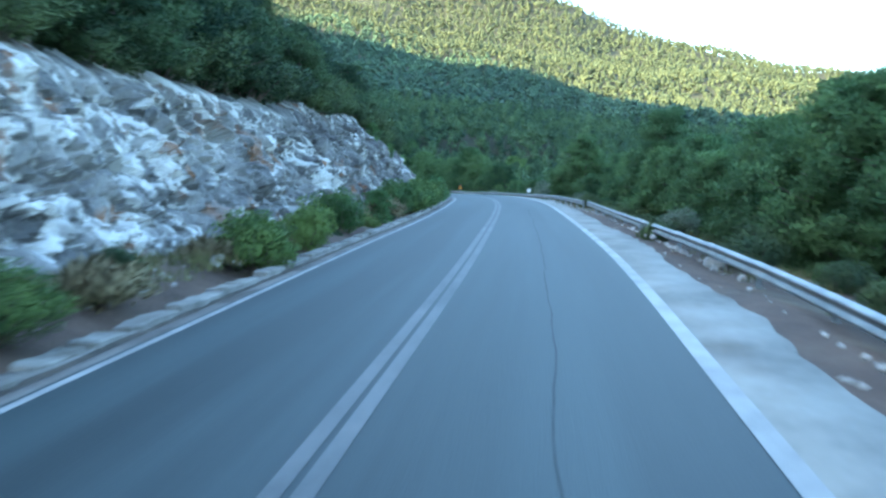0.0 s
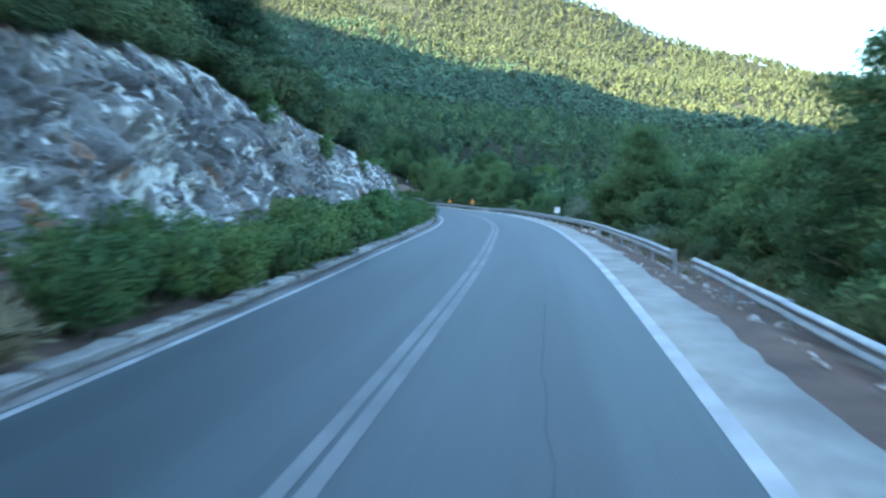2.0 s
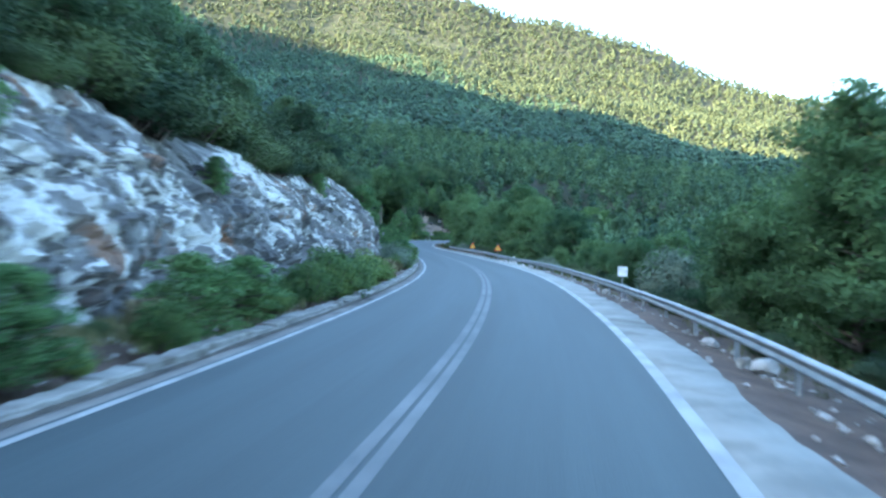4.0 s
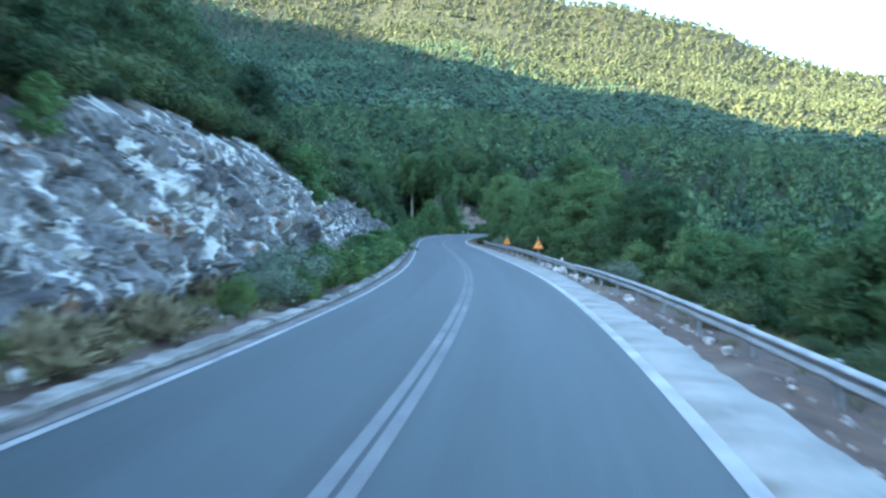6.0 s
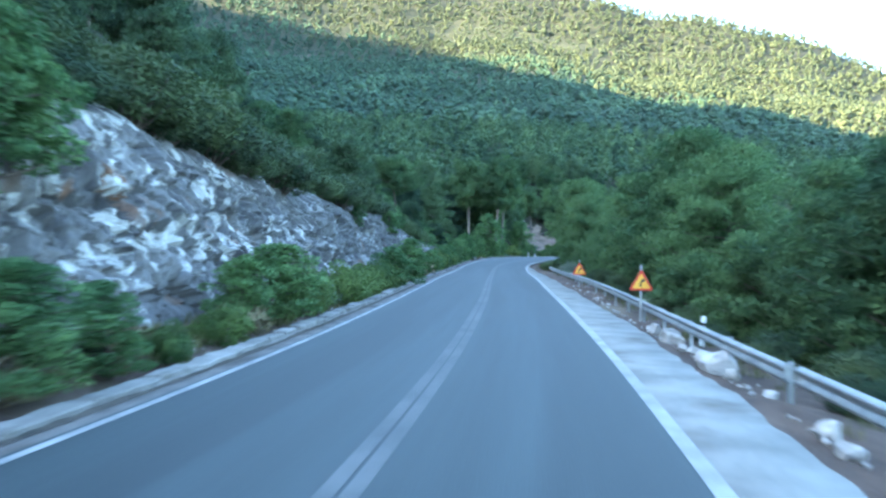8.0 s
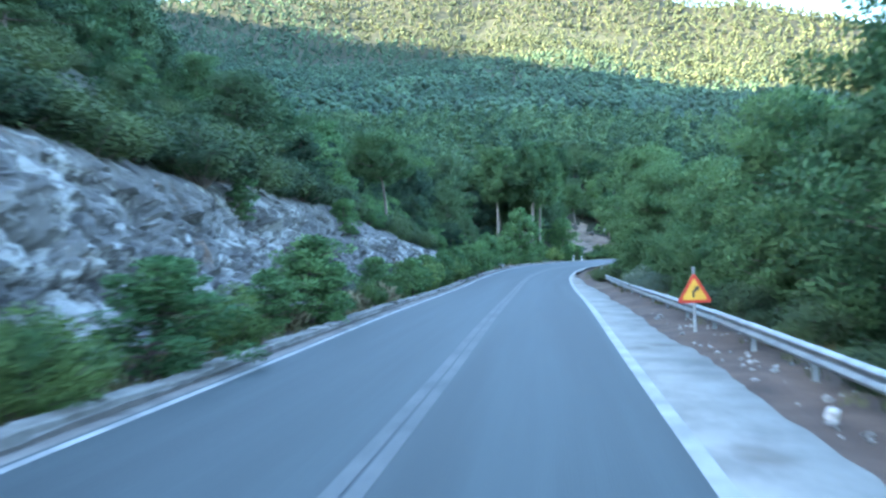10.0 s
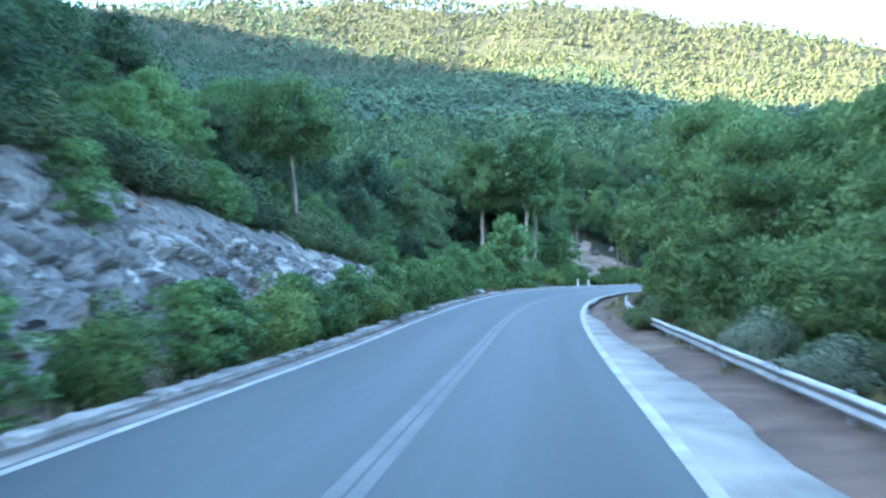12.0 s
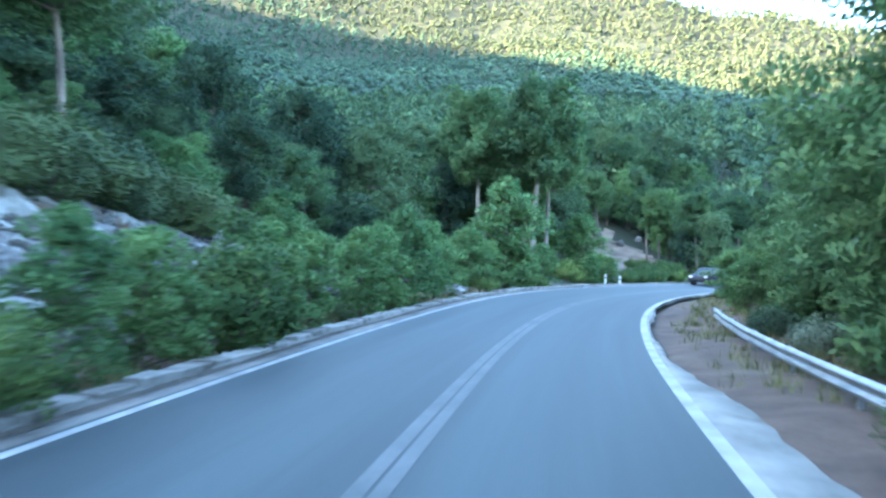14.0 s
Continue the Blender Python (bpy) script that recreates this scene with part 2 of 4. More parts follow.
SLOPE_NEEDLES = material("dark_pine_needles", (0.020, 0.055, 0.028), (0.084, 0.142, 0.056), 1.6, 0.75, 0, per_thing=1.1, per_leaf=0.35, through_light=0.3)
LEAVES = material("shrub_leaves", (0.056, 0.115, 0.032), (0.190, 0.265, 0.066), 0.7, 0.7, 0, per_thing=0.9, per_leaf=0.4, through_light=0.35)
GREY_LEAVES = material("grey_green_leaves", (0.105, 0.145, 0.100), (0.205, 0.255, 0.170), 0.5, 0.75, 0, per_thing=0.4, per_leaf=0.6, through_light=0.25)
DRY = material("dry_grass", (0.13, 0.105, 0.055), (0.30, 0.25, 0.14), 0.5, 0.9, 0, per_thing=0.5, per_leaf=0.6, through_light=0.15)
# two tones of one wood: cooler for the shaded slope, warmer for sunlight
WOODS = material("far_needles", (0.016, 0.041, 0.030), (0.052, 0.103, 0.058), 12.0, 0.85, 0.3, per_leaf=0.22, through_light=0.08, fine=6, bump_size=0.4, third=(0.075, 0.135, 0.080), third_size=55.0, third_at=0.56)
SUNLIT_WOODS = material("sunlit_needles", (0.022, 0.040, 0.022), (0.080, 0.100, 0.046), 12.0, 0.85, 0.3, per_leaf=0.5, through_light=0.08, fine=6, bump_size=0.4)
WOOD_NEEDLES = material("wood_needles", (0.026, 0.068, 0.042), (0.132, 0.214, 0.089), 9.0, 0.8, 0, per_leaf=0.1, through_light=0.25, fine=4)
DARK_LEAVES = material("evergreen_leaves", (0.026, 0.058, 0.025), (0.105, 0.150, 0.050), 1.2, 0.7, 0, per_thing=0.9, per_leaf=0.4, through_light=0.25)
FRESH = material("fresh_needles", (0.066, 0.150, 0.052), (0.178, 0.295, 0.098), 0.9, 0.75, 0, per_thing=0.7, per_leaf=0.35, through_light=0.35)
THICKET = material("thicket_needles", (0.052, 0.120, 0.044), (0.140, 0.235, 0.082), 0.9, 0.75, 0, per_thing=0.8, per_leaf=0.35, through_light=0.35)
PALE = material("pale_dirt", (0.17, 0.13, 0.10), (0.34, 0.27, 0.21), 2.0, 0.95, 0.4, third=(0.07, 0.065, 0.045), third_size=3.0, third_at=0.56)
RED = material("red_sheeting", (0.50, 0.035, 0.02), (0.62, 0.06, 0.03), 0.3, 0.45, 0.0)
YELLOW = material("yellow_sheeting", (0.72, 0.36, 0.03), (0.80, 0.46, 0.06), 0.3, 0.45, 0.0)
BLACK = material("black_sheeting", (0.015, 0.015, 0.015), (0.03, 0.03, 0.03), 0.3, 0.5, 0.0)
POLE = material("grey_pole", (0.30, 0.31, 0.31), (0.45, 0.46, 0.46), 0.3, 0.5, 0.1, metal=0.5)
DARK_PAINT = material("dark_car_paint", (0.012, 0.014, 0.02), (0.02, 0.024, 0.034), 0.5, 0.25, 0.0)
CAR_GLASS = material("car_glass", (0.02, 0.025, 0.03), (0.04, 0.045, 0.05), 0.5, 0.05, 0.0)
RUBBER = material("rubber", (0.015, 0.015, 0.015), (0.03, 0.03, 0.03), 0.2, 0.85, 0.1)
GRASS = material("verge_grass", (0.075, 0.085, 0.03), (0.21, 0.19, 0.085), 0.7, 0.9, 0, per_leaf=0.8, through_light=0.15)


# ---- mesh helpers ----
def mesh_of(name, verts, faces, mat, flat=False):
    """A mesh from arrays: verts (n, 3), faces (m, k)."""
    me = bpy.data.meshes.new(name)
    verts, faces = np.asarray(verts, np.float32), np.asarray(faces, np.int32)
    m, k = faces.shape
    me.vertices.add(len(verts))
    me.vertices.foreach_set("co", verts.ravel())
    me.loops.add(m * k)
    me.loops.foreach_set("vertex_index", faces.ravel())
    me.polygons.add(m)
    me.polygons.foreach_set("loop_start", np.arange(m, dtype=np.int32) * k)
    me.polygons.foreach_set("use_smooth", np.full(m, not flat))
    me.update(calc_edges=True)
    me.validate()
    me.materials.append(mat)
    return me


def grid_faces(rows, cols):
    i = np.arange(rows * cols).reshape(rows, cols)
    return np.stack([i[:-1, :-1], i[:-1, 1:], i[1:, 1:], i[1:, :-1]], -1).reshape(-1, 4)


def part(name, me, parent, label=""):
    ob = new(name, me)
    ob.parent = parent
    return tagged(ob, label)


def ribbon(name, s, profile, mat):
    """A strip along the road: profile holds pairs (d, dz), each a number or an array along s; d grows to the right."""
    grid = np.stack([at(s, d, dz) for d, dz in profile], 1)
    return mesh_of(name, grid.reshape(-1, 3), grid_faces(*grid.shape[:2]), mat)


def tube(path, radii, sides=7):
    """Vertices and faces of a tapered tube along a path."""
    path = np.asarray(path, float)
    ring = np.linspace(0, 2 * np.pi, sides, endpoint=False)
    verts = []
    for i, p in enumerate(path):
        t = path[min(i + 1, len(path) - 1)] - path[max(i - 1, 0)]
        t = t / (np.linalg.norm(t) + 1e-9)
        a = np.cross(t, (0.0, 1.0, 0.0) if abs(t[1]) < 0.9 else (1.0, 0.0, 0.0))
        a = a / np.linalg.norm(a)
        b = np.cross(t, a)
        verts.append(p + radii[i] * (np.cos(ring)[:, None] * a + np.sin(ring)[:, None] * b))
    n, faces = len(path), []
    for i in range(n - 1):
        for j in range(sides):
            k = (j + 1) % sides
            faces.append((i * sides + j, i * sides + k, (i + 1) * sides + k, (i + 1) * sides + j))
    return np.concatenate(verts), np.array(faces)


def joined(pieces):
    verts, faces, base = [], [], 0
    for v, f in pieces:
        verts.append(v)
        faces.append(f + base)
        base += len(v)
    return np.concatenate(verts), np.concatenate(faces)


def sprays(centres, radii, count, size, rng, slim=0.45, lift=0.25, flat=0.75, own=0.5):
    """Small leaf blades scattered in clumps: a quad each, as vertices (n, 4, 3), and a soft normal each."""
    n = len(centres) * count
    c = np.repeat(centres, count, 0)
    rad = np.repeat(radii, count, 0)
    way = rng.normal(size=(n, 3))
    way /= np.linalg.norm(way, axis=1)[:, None]
    p = c + way * (rad * rng.uniform(0.25, 1.0, n) ** 0.5)[:, None] * np.array([1, 1, flat])
    u = way + rng.normal(size=(n, 3)) * 0.6 + np.array([0, 0, lift])
    u /= np.linalg.norm(u, axis=1)[:, None]
    v = np.cross(u, rng.normal(size=(n, 3)))
    v /= np.linalg.norm(v, axis=1)[:, None]
    axis = centres.mean(0) * np.array([1, 1, 0.8])
    soft = (1.3 - own) * (p - axis) / (np.abs(p - axis).max() + 1e-6) + own * way + np.array([0, 0, 0.45])
    soft /= np.linalg.norm(soft, axis=1)[:, None]
    v *= np.where((np.cross(u, v) * soft).sum(1) < 0, -1.0, 1.0)[:, None]
    a = size * rng.uniform(0.6, 1.3, n)[:, None]
    u, v = u * a, v * a * slim
    return np.stack([p - v * 0.4, p + u * 0.5 - v, p + u * 1.1, p + u * 0.5 + v], 1), soft


def blades(name, quads, mat, soft=None):
    q = quads.reshape(-1, 3)
    me = mesh_of(name, q, np.arange(len(q)).reshape(-1, 4), mat)
    if soft is not None:
        me.normals_split_custom_set_from_vertices(np.repeat(soft, 4, 0).tolist())
    return me


CLEARING = (-36.0, 313.0, 9.0, 7.0)
TRACK = [(-21.5, 268.0), (-27.0, 283.0), (-29.8, 292.0), (-31.8, 303.0), (-34.0, 314.0), (-36.5, 321.0)]


def off_track(x, y):
    """How far places in the plan lie from the dirt track."""
    px, py = np.interp(np.linspace(0, 5, 60), range(6), [p[0] for p in TRACK]), np.interp(np.linspace(0, 5, 60), range(6), [p[1] for p in TRACK])
    return np.sqrt(((np.ravel(x)[:, None] - px) ** 2 + (np.ravel(y)[:, None] - py) ** 2).min(1))


# ---- ground, one sheet to the horizon ----
def spaced(fine_lo, fine_hi, fine, limit):
    near = np.arange(fine_lo, fine_hi, fine)
    lo, hi, step = [fine_lo], [near[-1]], fine
    while hi[-1] < limit:
        step *= 1.11
        hi.append(hi[-1] + step)
    step = fine
    while lo[-1] > -limit:
        step *= 1.11
        lo.append(lo[-1] - step)
    return np.concatenate([lo[:0:-1], near, hi[1:]])


gx, gy = np.meshgrid(spaced(-75, 60, 1.5, 4500), spaced(-30, 330, 1.5, 4500))
gs, gd = along(gx, gy)
gz = land(gx, gy, gs, gd)
_hidden = ((gd < -5) & (gd > -CLIFF_FOOT - CLIFF_BACK - 1.7) & (gs > -39) & (gs < 243)).reshape(gz.shape)
gz = np.where(_hidden, np.minimum(gz, np.interp(gs, S, RZ).reshape(gz.shape) + 0.12), gz)      # behind the rock face
ground = new("ground", mesh_of("ground", np.stack([gx, gy, gz], -1).reshape(-1, 3), grid_faces(*gx.shape), SOIL))
ground.data.materials.append(EARTH)
_fc = grid_faces(*gx.shape)
ground.data.materials.append(PALE)
_ix = (np.abs(gd)[_fc[:, 0]] < 9.5).astype(np.int32)
_px, _py = gx.ravel()[_fc[:, 0]], gy.ravel()[_fc[:, 0]]
_ix[(((_px - CLEARING[0]) / CLEARING[2]) ** 2 + ((_py - CLEARING[1]) / CLEARING[3]) ** 2 < 1 + 0.35 * waves(_px, _py, 9, 91)) & (_ix == 0)] = 2
_near = (np.abs(_px + 28) < 20) & (np.abs(_py - 295) < 45)
_ix[np.nonzero(_near)[0][off_track(_px[_near], _py[_near]) < 0.9]] = 2
ground.data.polygons.foreach_set("material_index", _ix)
tagged(ground, "dry stony soil of the wooded slopes", "ground", kind="structure")

# ---- road ----
rs = np.arange(-70, 312, 1.5)
road = new("road", ribbon("road", rs, [(-LANE - 0.14, 0.0), (-LANE / 2, 0.0), (0, 0.0), (LANE / 2, 0.0), (LANE + 0.14, 0.0)], ASPHALT))
_rd = np.array([-LANE - 0.14, -LANE / 2, 0, LANE / 2, LANE + 0.14])
_lane = road.data.attributes.new("lane", "FLOAT_VECTOR", "POINT")
_lane.data.foreach_set("vector", np.stack(np.broadcast_arrays(_rd[None, :], rs[:, None] * 0.03, 0.0), -1).astype(np.float32).ravel())
tagged(road, "worn blue-grey asphalt carriageway with two lanes", "road", kind="structure")


def right_edge(s):
    """The right edge line lies further in before the bend."""
    return LANE - 0.17 * (1 - smooth(np.asarray(s, float), 160, 184))


def line(name, d, w, label, mat=PAINT, lo=-70, hi=311):
    s = np.arange(lo, hi, 1.5)
    d = right_edge(s) if d == LANE else d
    ob = new(name, ribbon(name, s, [(d - w / 2, 0.006), (d + w / 2, 0.006)], mat))
    tagged(ob, label, "road marking", kind="structure")


line("edge_line", -LANE, 0.13, "solid white edge line beside the gutter")
line("edge_line", LANE, 0.19, "broad solid white edge line beside the shoulder")
for _d in (-0.105, 0.105):
    line("centre_line", _d, 0.15, "one of two worn white centre lines", WORN_PAINT, -70, 118)
    line("centre_line", _d, 0.17, "one of two badly faded white centre lines", FADED_PAINT, 116.5, 311)



rng = np.random.RandomState(4)


def ragged(s, size, seed):
    return waves(s, s * 0, size, seed) * 0.5 + waves(s, s * 0, size / 4, seed + 1) * 0.3 + waves(s, s * 0, size / 13, seed + 2) * 0.2


ss = np.arange(-20, 47, 0.5)
_seam = 1.62 + 0.06 * ragged(ss, 11, 61)
seam = new("asphalt_seam", ribbon("asphalt_seam", ss, [(_seam - 0.012, 0.004), (_seam + 0.012, 0.004)], TAR))
tagged(seam, "dark sealed lengthwise crack in the asphalt", "road crack", kind="structure")
fs = np.arange(-70, 311, 0.35)
edge = LANE + 0.92 + 0.30 * smooth(fs, 128, 137) * (1 - smooth(fs, 200, 214)) + 0.17 * ragged(fs, 9, 21) - 0.15 * smooth(fs, 195, 205) - 0.55 * smooth(fs, 212, 224)
_in = right_edge(fs)
shoulder = new("shoulder", ribbon("shoulder", fs, [(_in + 0.085, -0.002), (_in + 0.11, 0.008), (LANE + 0.2, 0.008), (edge - 0.05, -0.02), (edge, -0.10)], CONCRETE))
tagged(shoulder, "pale worn concrete shoulder with a broken edge", "shoulder", kind="structure")
g1 = -LANE - 0.45 + 0.03 * ragged(fs, 6, 31)
g2 = -LANE - 0.98 + 0.15 * ragged(fs, 5, 35)
gutter = new("gutter", ribbon("gutter", fs, [(g2 - 0.03, -0.1), (g2, 0.02 + 0.02 * ragged(fs, 4, 39)), (g1 - 0.13, 0.015), (g1 - 0.10, -0.14),
                                              (g1, -0.14), (g1 + 0.03, -0.02), (-LANE - 0.13, -0.004)], GUTTER))
# a dark uneven strip fills the notch between gutter and kerb
litter = new("gutter_litter", ribbon("gutter_litter", fs, [(g1 - 0.112, 0.0 + 0.03 * ragged(fs, 3, 44)), (g1 - 0.05, -0.03), (g1 + 0.0 + 0.02 * ragged(fs, 2.5, 47), -0.025)], NOTCH_STRIP))
tagged(litter, "dark uneven strip along the notch of the gutter", "litter", kind="structure")
tagged(gutter, "pale cracked concrete gutter beneath broken kerb slabs", "gutter", kind="structure")

# ---- the rock cutting ----
def cells(x, y, seed):
    """Cells of uneven blocks: the distances to the nearest two middles, three random numbers of the nearest, the way from its middle."""
    def chance(i, j, k):
        v = np.sin(i * 127.1 + j * 311.7 + k * 74.7 + seed * 19.19) * 43758.5453
        return v - np.floor(v)
    i0, j0 = np.floor(x), np.floor(y)
    f1, f2 = np.full(x.shape, 9.0), np.full(x.shape, 9.0)
    own = [np.zeros(x.shape) for _ in range(5)]
    for di in (-1, 0, 1):
        for dj in (-1, 0, 1):
            i, j = i0 + di, j0 + dj
            dx, dy = x - i - 0.1 - 0.8 * chance(i, j, 1), y - j - 0.1 - 0.8 * chance(i, j, 2)
            q = np.hypot(dx, dy)
            near = q < f1
            f2 = np.where(near, f1, np.minimum(f2, q))
            f1 = np.where(near, q, f1)
            own = [np.where(near, v, o) for v, o in zip((chance(i, j, 3), chance(i, j, 4), chance(i, j, 5), dx, dy), own)]
    return f1, f2, own


cs, ch = np.arange(-34, 246, 0.12), np.linspace(0, 1, 56)
cu, cv = np.meshgrid(cs, ch, indexing="ij")
height = np.interp(cu, CLIFF_S, CLIFF_H) + 0.45 * ragged(cu[:, 0], 7, 51)[:, None]
up = cv * height
wu, wv = cu + 0.22 * waves(cu, up, 1.9, 201) + 0.07 * waves(cu, up, 0.5, 202), up + 0.22 * waves(cu, up, 1.7, 203) + 0.07 * waves(cu, up, 0.45, 204)
out = 0.55 * waves(cu, up, 6.5, 205) + 0.22 * waves(cu, up, 2.1, 206) + 0.07 * waves(cu, up, 0.6, 207)
tone = np.zeros(cu.shape)
for size, tall, slant, deep, tilt, gap, seed in ((1.7, 1.15, 0.45, 0.60, 0.55, 0.45, 1), (0.68, 0.42, 0.3, 0.30, 0.50, 0.24, 2), (0.30, 0.20, -0.2, 0.13, 0.35, 0.10, 3)):
    f1, f2, (h1, h2, h3, dx, dy) = cells((wu + slant * wv) / size, (wv - 0.25 * slant * wu) / tall, seed)
    out = out + deep * (h1 - 0.5) + deep * tilt * (dx * (h2 - 0.5) + dy * (h3 - 0.7)) * 2 - gap * np.clip(1 - (f2 - f1) * 6, 0, 1)
    tone = tone + size * h1
beds = np.stack([cu, up * 0.85, 2.2 * tone], -1)
out *= np.minimum(1, np.minimum(cv * 6 + 0.2, (1 - cv) * 5 + 0.15))
back = CLIFF_FOOT + CLIFF_BACK * (0.75 * cv + 0.25 * cv ** 3) - 0.72 * out
place = at(cu, -back, 0)
place[..., 2] = np.interp(cu, S, RZ) + 0.05 + height * cv + 0.5 * out * cv * (1 - cv) * 2 - 0.25 * (cv < 0.01)
tail = at(cs, -(CLIFF_FOOT + CLIFF_BACK + 3.4), 0)
tail[:, 2] = land(tail[:, 0], tail[:, 1]) - 0.3
lip = [place[:, -1] * (1 - f) + tail * f + np.stack([0 * cs, 0 * cs, 0.32 * ragged(cs + 31 * f, 2.2, 81)], 1) for f in (0.25, 0.5, 0.75)]
place = np.concatenate([place] + [q[:, None] for q in lip] + [tail[:, None]], 1)
beds = np.concatenate([beds] + [beds[:, -1:] + np.array([0.4 * k, 0.4 * k, 0]) for k in (1, 2, 3, 4)], 1)
cliff = new("rock_cutting", mesh_of("rock_cutting", place.reshape(-1, 3), grid_faces(*place.shape[:2]), ROCK, flat=True))
cliff.data.materials.append(SOIL)
cliff.data.materials.append(PALE_ROCK)
cliff.data.materials.append(WHITE_ROCK)
_at = np.repeat(cs[:-1], place.shape[1] - 1)
_row = np.arange((place.shape[0] - 1) * (place.shape[1] - 1)) % (place.shape[1] - 1)
cliff.data.polygons.foreach_set("material_index", np.where(_row >= place.shape[1] - 4, 1, np.where(_at + 9 * np.sin(_at * 1.3 + _row * 0.21) * 0.5 > 160, 2, np.where(_at + 5 * np.sin(_at * 0.9 + _row * 0.17) < 38, 3, 0))).astype(np.int32))
_bed = cliff.data.attributes.new("lane", "FLOAT_VECTOR", "POINT")
_bed.data.foreach_set("vector", beds.astype(np.float32).ravel())
tagged(cliff, "blasted pale limestone rock face with grey and rusty stains", "rock face", kind="structure")


# ---- trees ----
def pine_meshes(seed, tall, wide, bare, limbs=26, count=26, size=0.30, spread=1.0, top=0.25, mat=None, bark=None):
    """Trunk with limbs, and a crown of needle sprays. bare: the part of the height without crown."""
    r = np.random.RandomState(seed)
    lean = r.normal(size=2) * 0.05 * tall
    zz = np.linspace(0, 1, 8)
    bend = np.stack([lean[0] * zz ** 1.6 + 0.02 * tall * np.sin(zz * 5 + seed), lean[1] * zz ** 1.6, zz * tall * 0.95], 1)
    bend[0, 2] = -0.5
    rad = 0.016 * tall * (1 - 0.85 * zz) + 0.015
    pieces, centres, radii = [tube(bend, rad)], [], []
    for k in range(limbs):
        f = bare + (1 - bare) * (k + r.uniform(0, 1)) / limbs
        base = np.array([np.interp(f, zz, bend[:, i]) for i in range(3)])
        g = (f - bare) / (1 - bare)
        reach = wide * (np.interp(g, [0, 0.2, 0.5, 0.8, 1], [0.75, 1.0, 0.9, 0.6, top])) * r.uniform(0.65, 1.15)
        a = k * 2.4 + r.uniform(-0.5, 0.5)
        rise = r.uniform(0.05, 0.45) * reach
        tip = base + np.array([np.cos(a) * reach, np.sin(a) * reach, rise])
        midp = (base + tip) / 2 + np.array([0, 0, -0.05 * reach])
        pieces.append(tube([base, midp, tip], [0.012 * tall * (1 - f) + 0.02, 0.02, 0.008], 5))
        for q in np.linspace(0.4, 1.0, 3 + int(reach > 1.2)):
            c = base + (tip - base) * q + r.normal(size=3) * 0.16 * reach
            centres.append(c)
            radii.append(r.uniform(0.20, 0.34) * (0.5 + 0.5 * wide) * spread)
    wood = mesh_of("trunk", *joined(pieces), bark or BARK)
    quads, soft = sprays(np.array(centres), np.array(radii), count, size, r, 0.26, flat=0.55, own=0.9)
    crown = blades("crown", quads, mat or NEEDLES, soft)
    return wood, crown


def tree(name, meshes, label, group, category="tree"):
    ob = new(name)
    ob.empty_display_size = 0.3
    part("trunk", meshes[0], ob)
    part("crown", meshes[1], ob)
    return tagged(ob, label, category, group)


def shrub_meshes(seed, tall, wide, mat, stems=16, count=40, size=0.14, slim=0.45, lift=0.4):
    r = np.random.RandomState(seed)
    pieces, centres, radii = [], [], []
    for k in range(stems):
        a, q = k * 2.4 + r.uniform(-0.4, 0.4), np.sqrt((k + 0.5) / stems)
        h = tall * (1 - 0.45 * q * q) * r.uniform(0.7, 1.1)
        tip = np.array([np.cos(a) * wide * q * 0.8, np.sin(a) * wide * q * 0.8, h * 0.85])
        mid = tip * np.array([0.55, 0.55, 0.5])
        pieces.append(tube([(0, 0, -0.15), mid, tip], [0.03, 0.02, 0.006], 5))
        for f in (0.45, 0.75, 1.0):
            centres.append(tip * np.array([0.4 + 0.6 * f, 0.4 + 0.6 * f, f]) + r.normal(size=3) * 0.07)
            radii.append(0.26 * wide * r.uniform(0.7, 1.2) + 0.08)
    quads, soft = sprays(np.array(centres), np.array(radii), count, size, r, slim, lift)
    return mesh_of("woody_base", *joined(pieces), BARK), blades("foliage", quads, mat, soft)


def shrub(name, meshes, label, group, category="shrub"):
    ob = new(name)
    ob.empty_display_size = 0.2
    part("woody_base", meshes[0], ob)
    part("foliage", meshes[1], ob)
    return tagged(ob, label, category, group)


def set_down(ob, x, y, z, turn, scale, lean=0.0, first=None):
    """The first one itself, later ones as copies."""
    m = pose(x, y, z, lean, lean * 0.6, turn) @ Matrix.Diagonal((scale[0], scale[0], scale[1], 1))
    if first.get(ob.name):
        return copy_thing(ob, m @ Matrix.Diagonal((*[1 / v for v in ob.scale], 1)))
    first[ob.name] = True
    ob.matrix_world = m
    return ob


done = {}
BUSHY = [tree("bushy_pine", pine_meshes(100 + i, 4.5, 1.7, 0.04, limbs=40, count=190, size=0.12, spread=1.3, mat=THICKET if i > 1 else NEEDLES), "bushy pine with dense green needles down to the ground", "pines below the road") for i in range(4)]
BIG = [tree("large_pine", pine_meshes(110 + i, 8.5, 2.7, 0.08, limbs=50, count=250, size=0.13, spread=1.3, mat=THICKET if i > 1 else NEEDLES), "large spreading pine beyond the guardrail", "large pines below the road") for i in range(3)]
SLOPE = [tree("slope_pine", pine_meshes(120 + i, 6.0, 2.1, 0.12, limbs=36, count=170, size=0.13, spread=1.2, mat=SLOPE_NEEDLES), "dark green pine on the slope above the rock face", "pines above the road") for i in range(4)]
LIGHT_SLOPE = [tree("slope_pine", pine_meshes(126 + i, 6.0, 2.1, 0.16, limbs=34, count=170, size=0.13, spread=1.2, mat=(NEEDLES, FRESH)[i]), "green pine on the slope near the bend", "pines above the bend") for i in range(2)]
